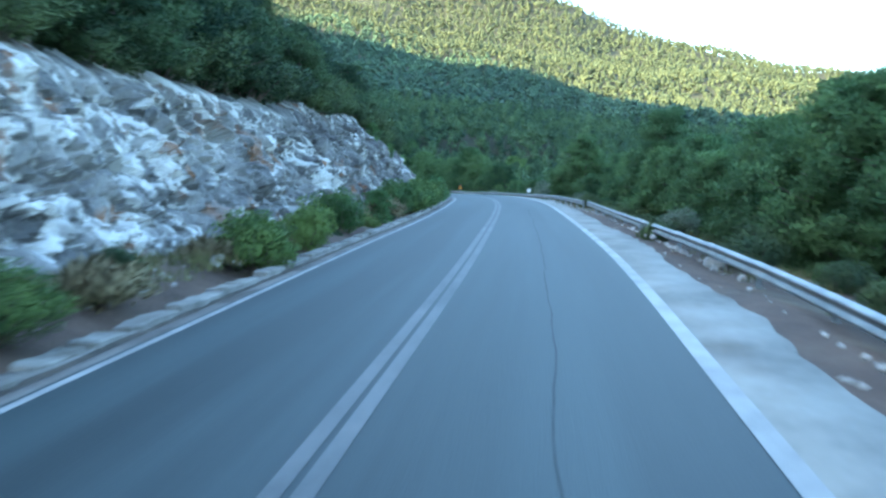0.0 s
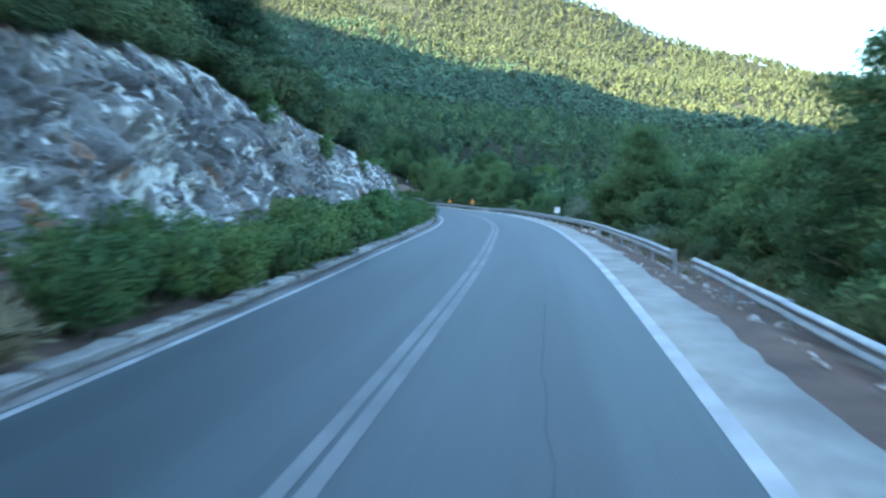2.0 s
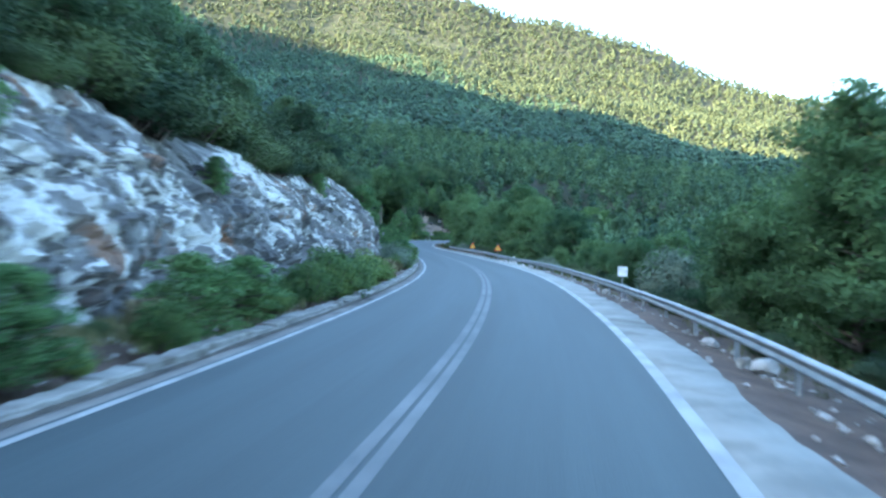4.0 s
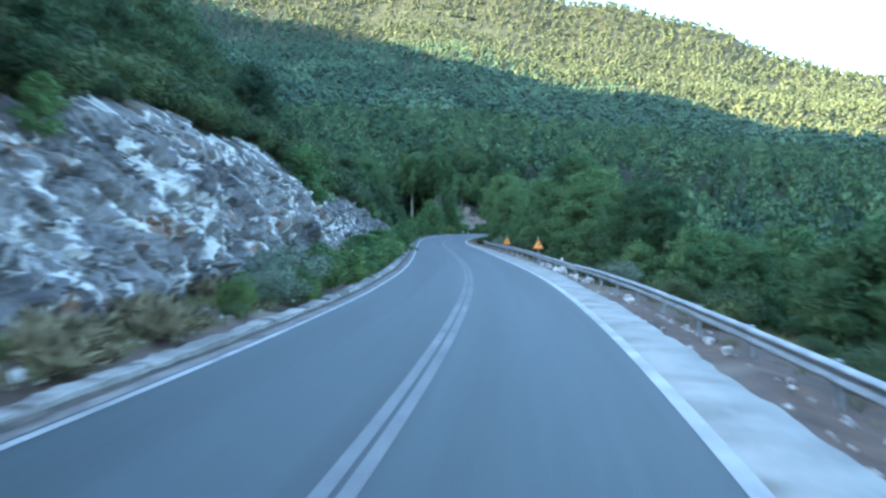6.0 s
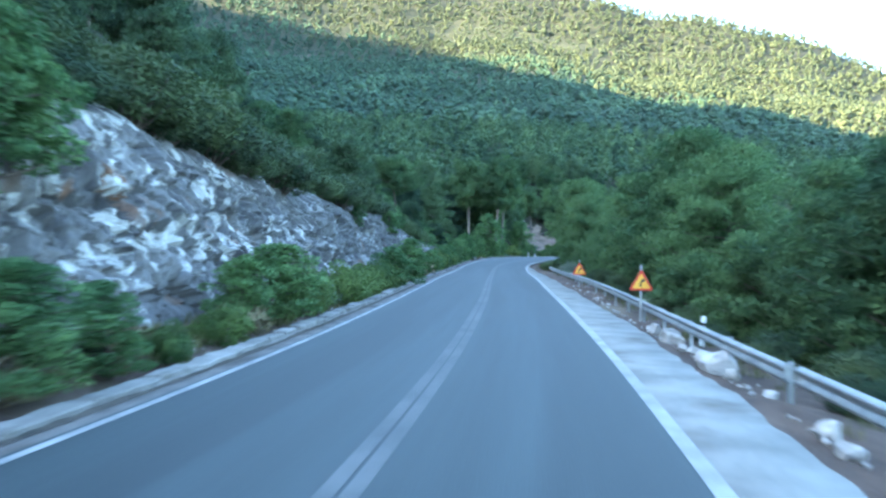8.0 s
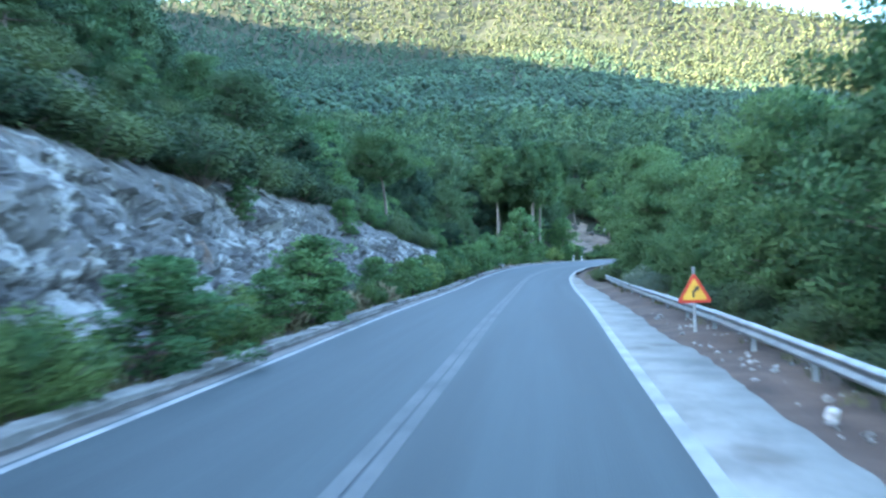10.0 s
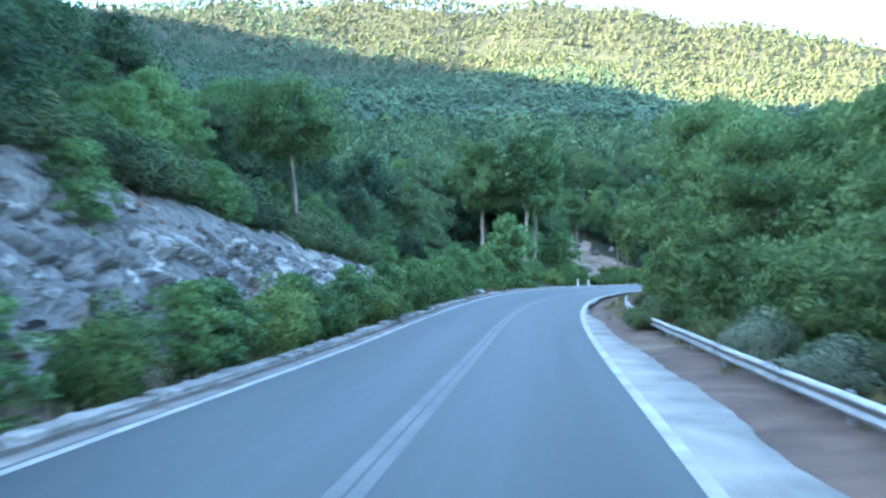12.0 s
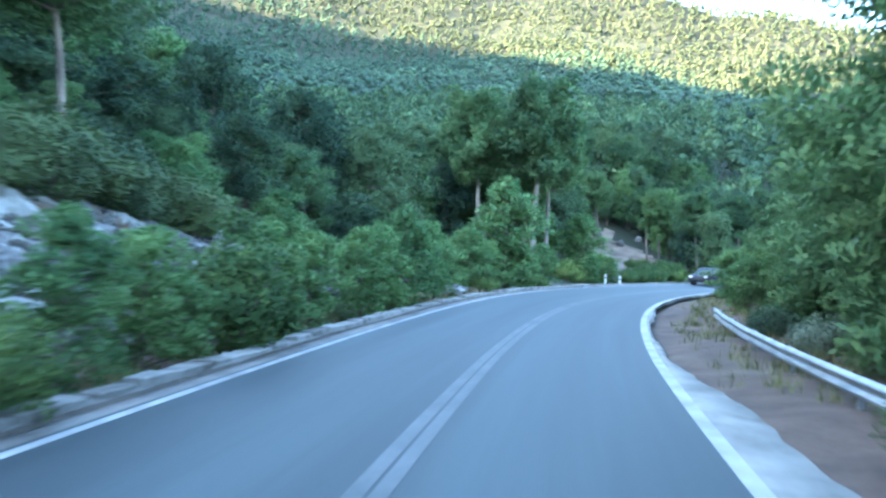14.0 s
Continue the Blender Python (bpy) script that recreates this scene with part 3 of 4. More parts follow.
TALL = [tree("tall_pine", pine_meshes(140 + i, 12.0, 2.6, 0.54, limbs=34, count=230, size=0.20, spread=1.3, top=0.6, bark=PALE_BARK), "tall pine with a bare pale trunk and a flat dark crown", "tall pines at the clearing") for i in range(3)]
YOUNG = [tree("young_pine", pine_meshes(160 + i, 3.0, 0.95, 0.04, limbs=28, count=120, size=0.095, spread=0.95, top=0.12, mat=FRESH), "bright green young pine beside the gutter", "young pines beside the road") for i in range(3)]
UMBRELLA = [tree("umbrella_pine", pine_meshes(153, 8.3, 3.5, 0.60, limbs=36, count=260, size=0.15, spread=1.15, top=0.55, mat=NEEDLES), "old pine with a bare trunk and a wide spreading crown", "pines above the bend")]
GREEN = [shrub("shrub", shrub_meshes(200 + i, 1.3, 0.85, LEAVES, count=240, size=0.048), "rounded green shrub at the foot of the rock", "roadside shrubs") for i in range(5)]
SCRUB = [shrub("slope_shrub", shrub_meshes(210 + i, 1.3, 0.85, DARK_LEAVES, count=220, size=0.045), "dark evergreen shrub on the stony slope", "shrubs on the slope") for i in range(3)]
GREY = [shrub("grey_shrub", shrub_meshes(220 + i, 1.3, 0.9, GREY_LEAVES, count=200, size=0.05), "pale grey-green bush beside the road", "pale bushes") for i in range(2)]
TUFT = [shrub("dry_bush", shrub_meshes(230 + i, 0.7, 0.55, DRY, count=40, size=0.2, slim=0.10, lift=1.2), "straw-coloured dry bush at the verge", "dry bushes") for i in range(2)]


def plant(kinds, s, d, tall, built, wide=1.0, rng=rng, sink=0.05):
    x, y, z = at(s, d)
    if abs(d) > 4.9:
        z = land(x, y)
    return stand(kinds, float(x), float(y), float(z) - sink, tall, built, wide, rng)


def stand(kinds, x, y, z, tall, built, wide, rng):
    k = tall / built
    return set_down(kinds[rng.randint(len(kinds))], x, y, z, rng.uniform(0, 360), (k * wide, k), rng.uniform(-4, 4), done)


# between gutter and rock: place along the road, right of its middle, height, width over the usual
rng = np.random.RandomState(7)
ROUND_NEAR = [(-14, -5.4, 1.2, 1.2), (-8, -5.2, 1.4, 1.2), (-2, -5.4, 1.0, 1.2), (11, -5.3, 1.1, 1.2), (20, -5.1, 1.2, 1.15), (21.6, -5.6, 0.9, 1.1), (25, -5.2, 1.4, 1.0), (29.5, -5.3, 1.6, 0.8), (34, -5.1, 0.6, 1.3), (43.4, -5.3, 1.8, 0.9),
              (45.8, -5.4, 1.95, 0.95), (48.2, -5.2, 1.75, 0.9), (52, -5.2, 1.7, 1.1), (54.4, -5.3, 1.95, 1.1), (56.8, -5.2, 1.95, 1.1), (64.4, -5.3, 1.5, 1.1), (76, -5.1, 0.85, 1.0), (82.6, -5.3, 0.9, 1.2), (86, -5.3, 1.35, 1.0), (89, -5.2, 1.7, 1.1), (92, -5.3, 1.5, 1.1), (95.2, -5.2, 1.4, 1.1)]
ROUND_FAR = [(98.4, -5.2, 1.2, 1.1), (112.5, -5.5, 0.85, 0.9), (117, -5.0, 1.0, 0.9), (121, -5.3, 1.5, 1.0), (123.6, -5.3, 1.65, 1.0), (127.5, -5.2, 0.8, 1.6), (130, -5.3, 0.8, 1.4), (137.2, -5.1, 0.75, 1.0), (140, -5.1, 0.95, 1.0), (148, -5.5, 1.6, 1.0), (152.6, -5.3, 1.55, 1.1),
             (155.4, -5.3, 1.4, 1.1), (158.2, -5.4, 1.5, 1.0), (161.4, -5.3, 1.6, 1.0), (168.2, -5.4, 1.4, 1.0), (182, -5.1, 1.0, 1.1), (189.6, -5.4, 1.6, 0.9), (197.8, -5.4, 2.0, 0.95), (203, -5.4, 1.9, 0.95), (209, -5.3, 2.1, 0.95), (216.4, -5.2, 2.2, 0.95)]
PINES = [(8, -5.6, 1.3, 1.5), (37.4, -5.2, 1.55, 1.2), (39.2, -5.7, 1.2, 1.4), (62, -5.2, 1.75, 1.6), (64.2, -4.9, 1.9, 1.3), (65.8, -5.1, 2.1, 1.3), (67.2, -4.8, 1.5, 1.3), (69.2, -5.0, 1.6, 1.2), (72.5, -5.3, 1.6, 1.5), (77.6, -5.2, 1.6, 1.6), (80.2, -5.3, 1.55, 1.6), (133.6, -5.7, 1.8, 1.7), (135.6, -5.3, 1.5, 1.3), (145.4, -5.7, 2.2, 1.8), (143.4, -5.9, 1.7, 1.6), (165, -5.4, 2.1, 1.7)]
PINES_FAR = [(174.6, -5.3, 2.8, 1.35), (176.4, -5.5, 2.2, 1.5), (172.4, -5.8, 1.7, 1.6), (187, -5.8, 2.0, 1.4), (192.6, -5.2, 1.8, 1.4), (194.6, -5.5, 2.1, 1.5), (200.2, -5.5, 2.1, 1.5), (206, -5.5, 2.2, 1.5), (211.2, -5.2, 2.2, 1.3), (213.6, -5.5, 2.2, 1.5), (219, -5.4, 2.4, 1.4), (222, -5.6, 2.3, 1.4), (225.4, -5.4, 2.6, 1.3), (228, -5.8, 2.7, 1.3), (230.6, -5.6, 3.5, 1.2), (234, -6.2, 3.0, 1.2)]
for s, d, tall, wide in ROUND_NEAR + ROUND_FAR:
    plant(GREEN, s, d + 0.35, tall * rng.uniform(0.95, 1.05), 1.3, wide * 1.08, rng)
for s, d, tall, wide in PINES + PINES_FAR:
    _slim = float(smooth(np.float64(s), 196, 206))
    plant(YOUNG, s, d + 0.3, tall * rng.uniform(0.95, 1.05) * (1 + 0.12 * _slim), 3.0, wide * (1.1 - 0.28 * _slim), rng)
for s, d, tall in [(31.4, -5.6, 1.3), (66.6, -5.5, 0.9), (115, -5.3, 1.35), (119, -5.6, 1.5), (185.2, -6.2, 0.8), (150.4, -5.7, 1.2)]:
    plant(GREY, s, d + 0.2, tall, 1.3, 1.15, rng)
for s in (14, 41, 60.4, 69, 101, 104.5, 108, 142, 179, 184):
    plant(TUFT, s, -rng.uniform(5.0, 5.3), rng.uniform(0.6, 0.85), 0.7, 1.3, rng)
for i in range(130):
    s = -18 + 258 * (i + rng.uniform(0, 1)) / 130
    plant((TUFT, GREEN, SCRUB)[i % 3], s, -rng.uniform(4.75, 6.3), rng.uniform(0.3, 0.65), 0.7 if i % 3 == 0 else 1.3, 1.3, rng)

# on and above the rock face
for i in range(190):
    s = -18 + 268 * (i + rng.uniform(0, 1)) / 190
    d = -(CLIFF_FOOT + CLIFF_BACK + 1.0 + 26 * rng.uniform(0, 1) ** 1.3)
    if 211 < s < 223 and d > -13.5:
        d -= 5.0
    plant(LIGHT_SLOPE if s > 178 and i % 3 else SLOPE, s, d, rng.uniform(2.2, 5.6) * (1 + (0.55 if d < -18 else 0.0) * float(smooth(np.float64(s), 190, 230))), 6.0, rng.uniform(0.95, 1.3), rng, 0.3)
for i in range(230):
    s = -18 + 262 * (i + rng.uniform(0, 1)) / 230
    _low = float(smooth(np.float64(s), 182, 200))
    plant(SCRUB, s, -(CLIFF_FOOT + CLIFF_BACK + 0.1 + 0.7 * _low + (2.2 if i % 2 else 16.0) * rng.uniform(0, 1)), rng.uniform(1.1, 2.6) * (1 - 0.35 * _low), 1.3, 1.6, rng, 0.2)
for s, v, tall in [(138, 0.6, 3.6), (139.3, 0.7, 2.6), (66, 0.86, 1.6), (78, 0.8, 1.3), (90, 0.72, 1.35), (195.5, 0.72, 2.3), (181, 0.8, 1.6), (112, 0.9, 1.5)]:
    x, y, _ = at(s, -(CLIFF_FOOT + CLIFF_BACK * v))
    stand(YOUNG, float(x), float(y), float(np.interp(s, S, RZ) + np.interp(s, CLIFF_S, CLIFF_H) * v) - 0.25, tall, 3.0, 1.25, rng)
for i in range(20):
    s = 4 + 46 * (i + rng.uniform(0, 1)) / 20
    plant(SLOPE, s, -rng.uniform(10.3, 12.5), rng.uniform(3.6, 5.6), 6.0, 1.15, rng, 0.3)
for i in range(34):
    s = 198 + 34 * (i + rng.uniform(0, 1)) / 34
    d = -rng.uniform(10.2, 19)
    if i % 3 or 211 < s < 223:
        plant(SCRUB, s, d, rng.uniform(0.9, 1.9), 1.3, 1.6, rng, 0.2)
    else:
        plant(LIGHT_SLOPE, s, d, rng.uniform(2.0, 3.6), 6.0, 1.35, rng, 0.3)
x, y, _ = at(221.4, -12.2)
stand(UMBRELLA, float(x), float(y), 4.0, 8.3, 8.3, 1.0, rng)
for s, d, tall in [(219.6, -10.9, 2.4), (220.6, -11.3, 2.2), (218.2, -10.4, 2.0), (222.4, -11.4, 2.3), (216.4, -10.2, 1.8), (223.6, -11.0, 2.0)]:
    plant(SCRUB, s, d, tall, 1.3, 1.25, rng, 0.2)

# the thicket below the rail
rng = np.random.RandomState(8)
TOP_S, TOP_H = [-20, 0, 90, 97, 136, 145, 168, 178, 185, 240], [3.4, 3.5, 3.7, 2.6, 2.4, 3.2, 3.6, 3.6, 4.2, 4.2]
for i in range(230):
    s = -15 + 243 * (i + rng.uniform(0, 1)) / 230
    d = 8.2 + 17 * rng.uniform(0, 1) ** 1.4
    x, y, z = at(s, d)
    g = float(land(x, y))
    top = float(np.interp(s, TOP_S, TOP_H)) * rng.uniform(0.6, 1.1) * (0.8 if d < 9.5 else 1.0)
    tall = float(np.clip(z + top - g, 1.8, 8.5))
    if tall > 5.6:
        plant(BIG if s < 165 else BIG[2:], s, d + 1.0, tall * 0.9, 8.5, rng.uniform(0.95, 1.15), rng)
    else:
        plant(BUSHY if s < 165 else BUSHY[2:], s, d, tall, 4.5, rng.uniform(0.9, 1.15), rng)
for s, d, tall in [(8, 11.0, 6.6), (24, 10.5, 6.2), (30, 11.5, 6.8), (73, 10.5, 5.4), (77, 11.5, 6.2), (52.5, 9.3, 7.0), (84.5, 9.6, 7.6), (88, 10.8, 6.6), (92.5, 12.0, 6.6), (140, 11.0, 6.6), (182, 11.2, 9.2), (145.5, 11.0, 7.2), (150, 11.5, 7.2), (160, 10.6, 8.0), (165.5, 11.0, 9.2), (171, 10.8, 10.6), (176, 12.0, 10.0),
                   (186, 11.0, 6.8), (191, 10.8, 7.2), (196, 10.6, 7.8), (200.5, 10.8, 8.6), (205, 10.4, 8.8), (209, 10.6, 9.2), (213, 10.4, 9.8), (217.5, 10.3, 11.5), (220.5, 11.6, 10.5), (221, 10.2, 9.2), (227, 10.4, 8.6), (233, 10.2, 8.6), (239, 10.6, 9.0), (246, 11.5, 9.6), (252, 13.0, 8.6)]:
    plant(BIG if s < 165 else BIG[2:], s, d, tall, 8.5, 1.05, rng)
plant(SCRUB, 30.4, 5.6, 0.85, 1.3, 1.2, rng)
plant(SCRUB, 209.6, 5.4, 1.0, 1.3, 1.3, rng)
plant(SCRUB, 208.4, 5.6, 1.1, 1.3, 1.3, rng)
for i in range(70):
    s = -10 + 240 * (i + rng.uniform(0, 1)) / 70
    if not 96 < s < 106:
        plant(GREY if i % 9 == 4 else SCRUB, s, rng.uniform(6.6, 7.6), rng.uniform(0.5, 1.2), 1.3, 1.3, rng)
plant(GREY, 97.5, 7.8, 2.5, 1.3, 1.0, rng)
plant(GREY, 99.5, 8.2, 2.3, 1.3, 1.0, rng)
plant(GREY, 197.2, 6.7, 1.35, 1.3, 1.0, rng)


# ---- the far woods: one joined mass ----
def lobed_woods(name, x, y, tall, wide, lobes, fringe, seed, label, leaf_size=0.22, mat=None):
    """Far trees, each a crown of uneven leafy lobes with a fringe of sprays."""
    r = np.random.RandomState(seed)
    n, m = len(x), len(x) * lobes
    z = land(x, y)
    gold = (1 + 5 ** 0.5) / 2
    ico = np.array([(-1, gold, 0), (1, gold, 0), (-1, -gold, 0), (1, -gold, 0), (0, -1, gold), (0, 1, gold), (0, -1, -gold), (0, 1, -gold), (gold, 0, -1), (gold, 0, 1), (-gold, 0, -1), (-gold, 0, 1)]) / 1.902
    tri = np.array([(0, 11, 5), (0, 5, 1), (0, 1, 7), (0, 7, 10), (0, 10, 11), (1, 5, 9), (5, 11, 4), (11, 10, 2), (10, 7, 6), (7, 1, 8), (3, 9, 4), (3, 4, 2), (3, 2, 6), (3, 6, 8), (3, 8, 9), (4, 9, 5), (2, 4, 11), (6, 2, 10), (8, 6, 7), (9, 8, 1)])
    base, th, wd = np.repeat(np.stack([x, y, z], 1), lobes, 0), np.repeat(tall, lobes), np.repeat(wide, lobes)
    g = np.tile((np.arange(lobes) + 0.5) / lobes, n) + r.uniform(-0.08, 0.08, m)
    a = r.uniform(0, 6.283, m)
    reach = wd * np.interp(g, [0, 0.3, 0.7, 1], [0.55, 0.62, 0.42, 0.05]) * r.uniform(0.7, 1.1, m)
    c = base + np.stack([np.cos(a) * reach, np.sin(a) * reach, th * (0.16 + 0.70 * g)], 1)
    rad = wd * np.interp(g, [0, 0.5, 1], [0.44, 0.46, 0.30]) * r.uniform(0.75, 1.25, m)
    v = c[:, None] + ico * (rad[:, None] * r.uniform(0.72, 1.22, (m, 12)))[..., None] * np.array([1, 1, 0.82])
    f = (tri + 12 * np.arange(m)[:, None, None]).reshape(-1, 3)
    pick = r.randint(0, m, n * fringe)
    way = r.normal(size=(len(pick), 3)) + np.array([0, 0, 0.4])
    way /= np.linalg.norm(way, axis=1)[:, None]
    p = c[pick] + way * rad[pick, None] * 0.85
    side = np.cross(way, r.normal(size=way.shape)) * rad[pick, None] * leaf_size
    leaf = np.stack([p - side, p + side, p + way * rad[pick, None] * leaf_size * 2.0], 1)
    verts = np.concatenate([v.reshape(-1, 3), leaf.reshape(-1, 3)])
    faces = np.concatenate([f, np.arange(len(pick) * 3).reshape(-1, 3) + m * 12])
    ob = new(name, mesh_of(name, verts, faces, mat or WOODS))
    return tagged(ob, label, "woods", kind="stuff")


def scatter(step, r_lo, r_hi, seed, keep=1.0, aside=False):
    r = np.random.RandomState(seed)
    x, y = np.meshgrid(np.arange(-820, 620, step), np.arange(-60 if aside else -20, 1260, step))
    x, y = x.ravel() + r.uniform(-0.5, 0.5, x.size) * step, y.ravel() + r.uniform(-0.5, 0.5, x.size) * step
    rr, th = np.hypot(x, y - 120), np.degrees(np.arctan2(-x, y - 120))
    s, d = along(x, y)
    ok = (rr >= r_lo) & (rr < r_hi) & ((d < -27) | (d > 17) | ((np.abs(d) > 13) & (y > 280))) & (r.uniform(0, 1, x.size) < keep) & (((th > -40) & (th < 58)) != aside)
    ok &= (waves(x, y, 90, 61) + 0.8 * waves(x, y, 33, 62) > -1.7) | (rr < 330)
    return x[ok], y[ok], r


def forest(name, x, y, tall, wide, seed, label):
    """Trees as one mass, each an uneven crown of sprays on limbs, turned and stretched from a few patterns."""
    r = np.random.RandomState(seed)
    z = land(x, y)
    quads, softs = [], []
    for k in range(5):
        g = (np.arange(60) + r.uniform(0, 1, 60)) / 60
        a = np.arange(60) * 2.4 + r.uniform(-0.5, 0.5, 60)
        reach = np.interp(g, [0, 0.25, 0.55, 0.85, 1], [0.7, 1.0, 0.9, 0.5, 0.1]) * r.uniform(0.35, 1.1, 60)
        c = np.stack([np.cos(a) * reach, np.sin(a) * reach, 0.12 + 0.84 * g], 1)
        q, soft = sprays(c * np.array([1, 1, 2.6]), r.uniform(0.18, 0.30, 60), 3, 0.22, r, 0.5, flat=0.6, own=0.9)
        mine = np.nonzero(np.arange(len(x)) % 5 == k)[0]
        t = r.uniform(0, 6.283, len(mine))
        co, si = np.cos(t)[:, None, None], np.sin(t)[:, None, None]
        w, h = wide[mine][:, None, None], (tall[mine] / 2.6)[:, None, None]
        quads.append(np.stack([(q[None, ..., 0] * co - q[None, ..., 1] * si) * w + x[mine][:, None, None],
                               (q[None, ..., 0] * si + q[None, ..., 1] * co) * w + y[mine][:, None, None],
                               q[None, ..., 2] * h + z[mine][:, None, None]], -1).reshape(-1, 4, 3))
        co, si = np.cos(t)[:, None], np.sin(t)[:, None]
        softs.append(np.stack([soft[None, :, 0] * co - soft[None, :, 1] * si, soft[None, :, 0] * si + soft[None, :, 1] * co, soft[None, :, 2] + 0 * co], -1).reshape(-1, 3))
    ob = new(name, blades(name, np.concatenate(quads), WOOD_NEEDLES, np.concatenate(softs)))
    return tagged(ob, label, "woods", kind="stuff")


x, y, r = scatter(5.7, 0, 330, 71)
open_ground = (((x - CLEARING[0]) / (CLEARING[2] + 1)) ** 2 + ((y - CLEARING[1]) / (CLEARING[3] + 1)) ** 2 < 1) | (off_track(x, y) < 2.0)
open_ground |= (y > 284) & (y < 321) & (np.abs(x + 30 + (y - 290) * 0.17) < np.where(y < 300, 4.2, 5.5))
x, y = x[~open_ground], y[~open_ground]
s, d = along(x, y)
away = np.hypot(x + 16, y - 199) + 1000 * ((y < 262) & ((d > 0) | (d < -52)))
order = np.argsort(away)
near, rest = order[:290], order[290:]
FOREST = [tree("forest_pine", pine_meshes(180 + i, 9.0, 2.6, 0.20, limbs=44, count=90, size=0.24, spread=1.4, top=0.3, mat=FRESH if i == 3 else WOOD_NEEDLES), "dark dense pine in the wood behind the bend", "pines behind the bend") for i in range(4)]
for i in near:
    stand(FOREST, float(x[i]), float(y[i]), float(land(x[i], y[i])) - 0.3, r.uniform(6.5, 11.0), 9.0, r.uniform(0.9, 1.2), r)
_tall, _wide = r.uniform(4.5, 10.5, len(rest)), r.uniform(1.9, 3.2, len(rest))
forest("pine_wood", x[rest], y[rest], _tall, _wide, 72, "dense green pine wood on the lower slopes")
lobed_woods("pine_wood", x[rest], y[rest], _tall * 0.95, _wide * 0.9, 6, 0, 70, "shaded inner crowns of the lower pine wood", 0.2, WOOD_NEEDLES)
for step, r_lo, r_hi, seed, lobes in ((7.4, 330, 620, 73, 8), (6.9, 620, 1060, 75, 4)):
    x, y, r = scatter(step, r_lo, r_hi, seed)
    # splits the trees near the shadow edge, so sunlight is in their colour
    _sunny = np.hypot(x, y - 120) + 30 * waves(x, y, 120, 64) + 0.8 * x + r.uniform(-45, 45, len(x)) > 595
    for _m, _pick, _label in ((WOODS, ~_sunny, "dense pine wood on the hillside, in a blue-green shade tone"), (SUNLIT_WOODS, _sunny, "pine wood on the upper hillside, toned olive for sunlight")):
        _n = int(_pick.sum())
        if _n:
            lobed_woods("pine_wood", x[_pick], y[_pick], r.uniform(5, 12.5, _n), r.uniform(2.4, 4.5, _n), lobes, 9, seed + (_m is SUNLIT_WOODS), _label, 0.16, _m)
x, y, r = scatter(7.6, 0, 330, 77, aside=True)
lobed_woods("pine_wood", x, y, r.uniform(4, 9, len(x)), r.uniform(2.0, 3.6, len(x)), 5, 16, 78, "pine wood in the valley below the road", 0.2)


# ---- guardrail ----
def rail_d(s):
    """Distance of the beam's middle from the centre line."""
    return np.interp(s, [125, 150, 172, 200, 208], [5.5, 5.7, 5.85, 5.8, 5.6])


def rail_z(s):
    """Height of the beam's middle over the road."""
    return np.interp(s, [0, 25, 60, 100, 140, 170, 235], [-0.06, -0.04, 0.06, 0.10, 0.17, 0.26, 0.28])


def beam_mesh(s0, s1, flare=0.0):
    """A W-shaped beam with thickness, from s0 to s1."""
    prof = [(0.0, -0.155), (-0.01, -0.14), (-0.075, -0.11), (-0.08, -0.07), (-0.01, -0.03), (0.0, 0.0), (-0.01, 0.03), (-0.08, 0.07), (-0.075, 0.11), (-0.01, 0.14), (0.0, 0.155)]
    prof = prof + [(d + 0.006, z) for d, z in prof[::-1]]
    s = np.linspace(s0, s1, 4)
    sag = 0.03 * np.sin(s0 * 12.7)
    grid = np.stack([at(s, rail_d(s) + d + flare * (s - s0), rail_z(s) + z + sag) for d, z in prof + prof[:1]], 1)
    return mesh_of("beam", grid.reshape(-1, 3), grid_faces(*grid.shape[:2]), ZINC)


def box_at(centre, size, turn=0.0, bevel=0.01, lean=0.0):
    bm = bmesh.new()
    bmesh.ops.create_cube(bm, size=1.0)
    bmesh.ops.scale(bm, vec=size, verts=bm.verts)
    if bevel:
        bmesh.ops.bevel(bm, geom=list(bm.edges), offset=bevel, segments=1, affect="EDGES")
    bm.transform(pose(*centre, 0, lean, turn))
    return bm


def from_bm(name, bm, mat):
    me = bpy.data.meshes.new(name)
    bm.to_mesh(me)
    bm.free()
    me.materials.append(mat)
    return me


def heading(s):
    return math.degrees(float(np.interp(s, S, _psi)))


def guardrail(lo, hi, label):
    rail = new("guardrail")
    tagged(rail, label, "guardrail", "guardrail runs beside the road")
    s = lo
    while s < hi - 0.5:
        e = min(s + 4.0, hi)
        part("beam", beam_mesh(s, e + 0.08), rail)
        x, y, z = at(s + 0.2, rail_d(s) + 0.09)
        g = float(land(x, y))
        top = float(z) + float(rail_z(s)) + 0.14
        part("post", from_bm("post", box_at((float(x), float(y), (g - 0.4 + top) / 2), (0.10, 0.06, top - g + 0.4), heading(s), 0.006), ZINC), rail)
        s = e
    for f in (lo + 0.02, hi):
        x, y, z = at(f, rail_d(f) - 0.03, rail_z(f))
        part("end_plate", from_bm("end_plate", box_at((float(x), float(y), float(z)), (0.09, 0.02, 0.29), heading(f), 0.006), ZINC), rail)
    return rail


guardrail(-22, 53.8, "galvanised steel guardrail half hidden by pines")
guardrail(56.8, 136.3, "galvanised steel guardrail along the outer bend")
guardrail(136.9, 208.8, "galvanised steel guardrail behind the warning signs")
guardrail(209.4, 230.5, "short galvanised guardrail run ending at the bend")


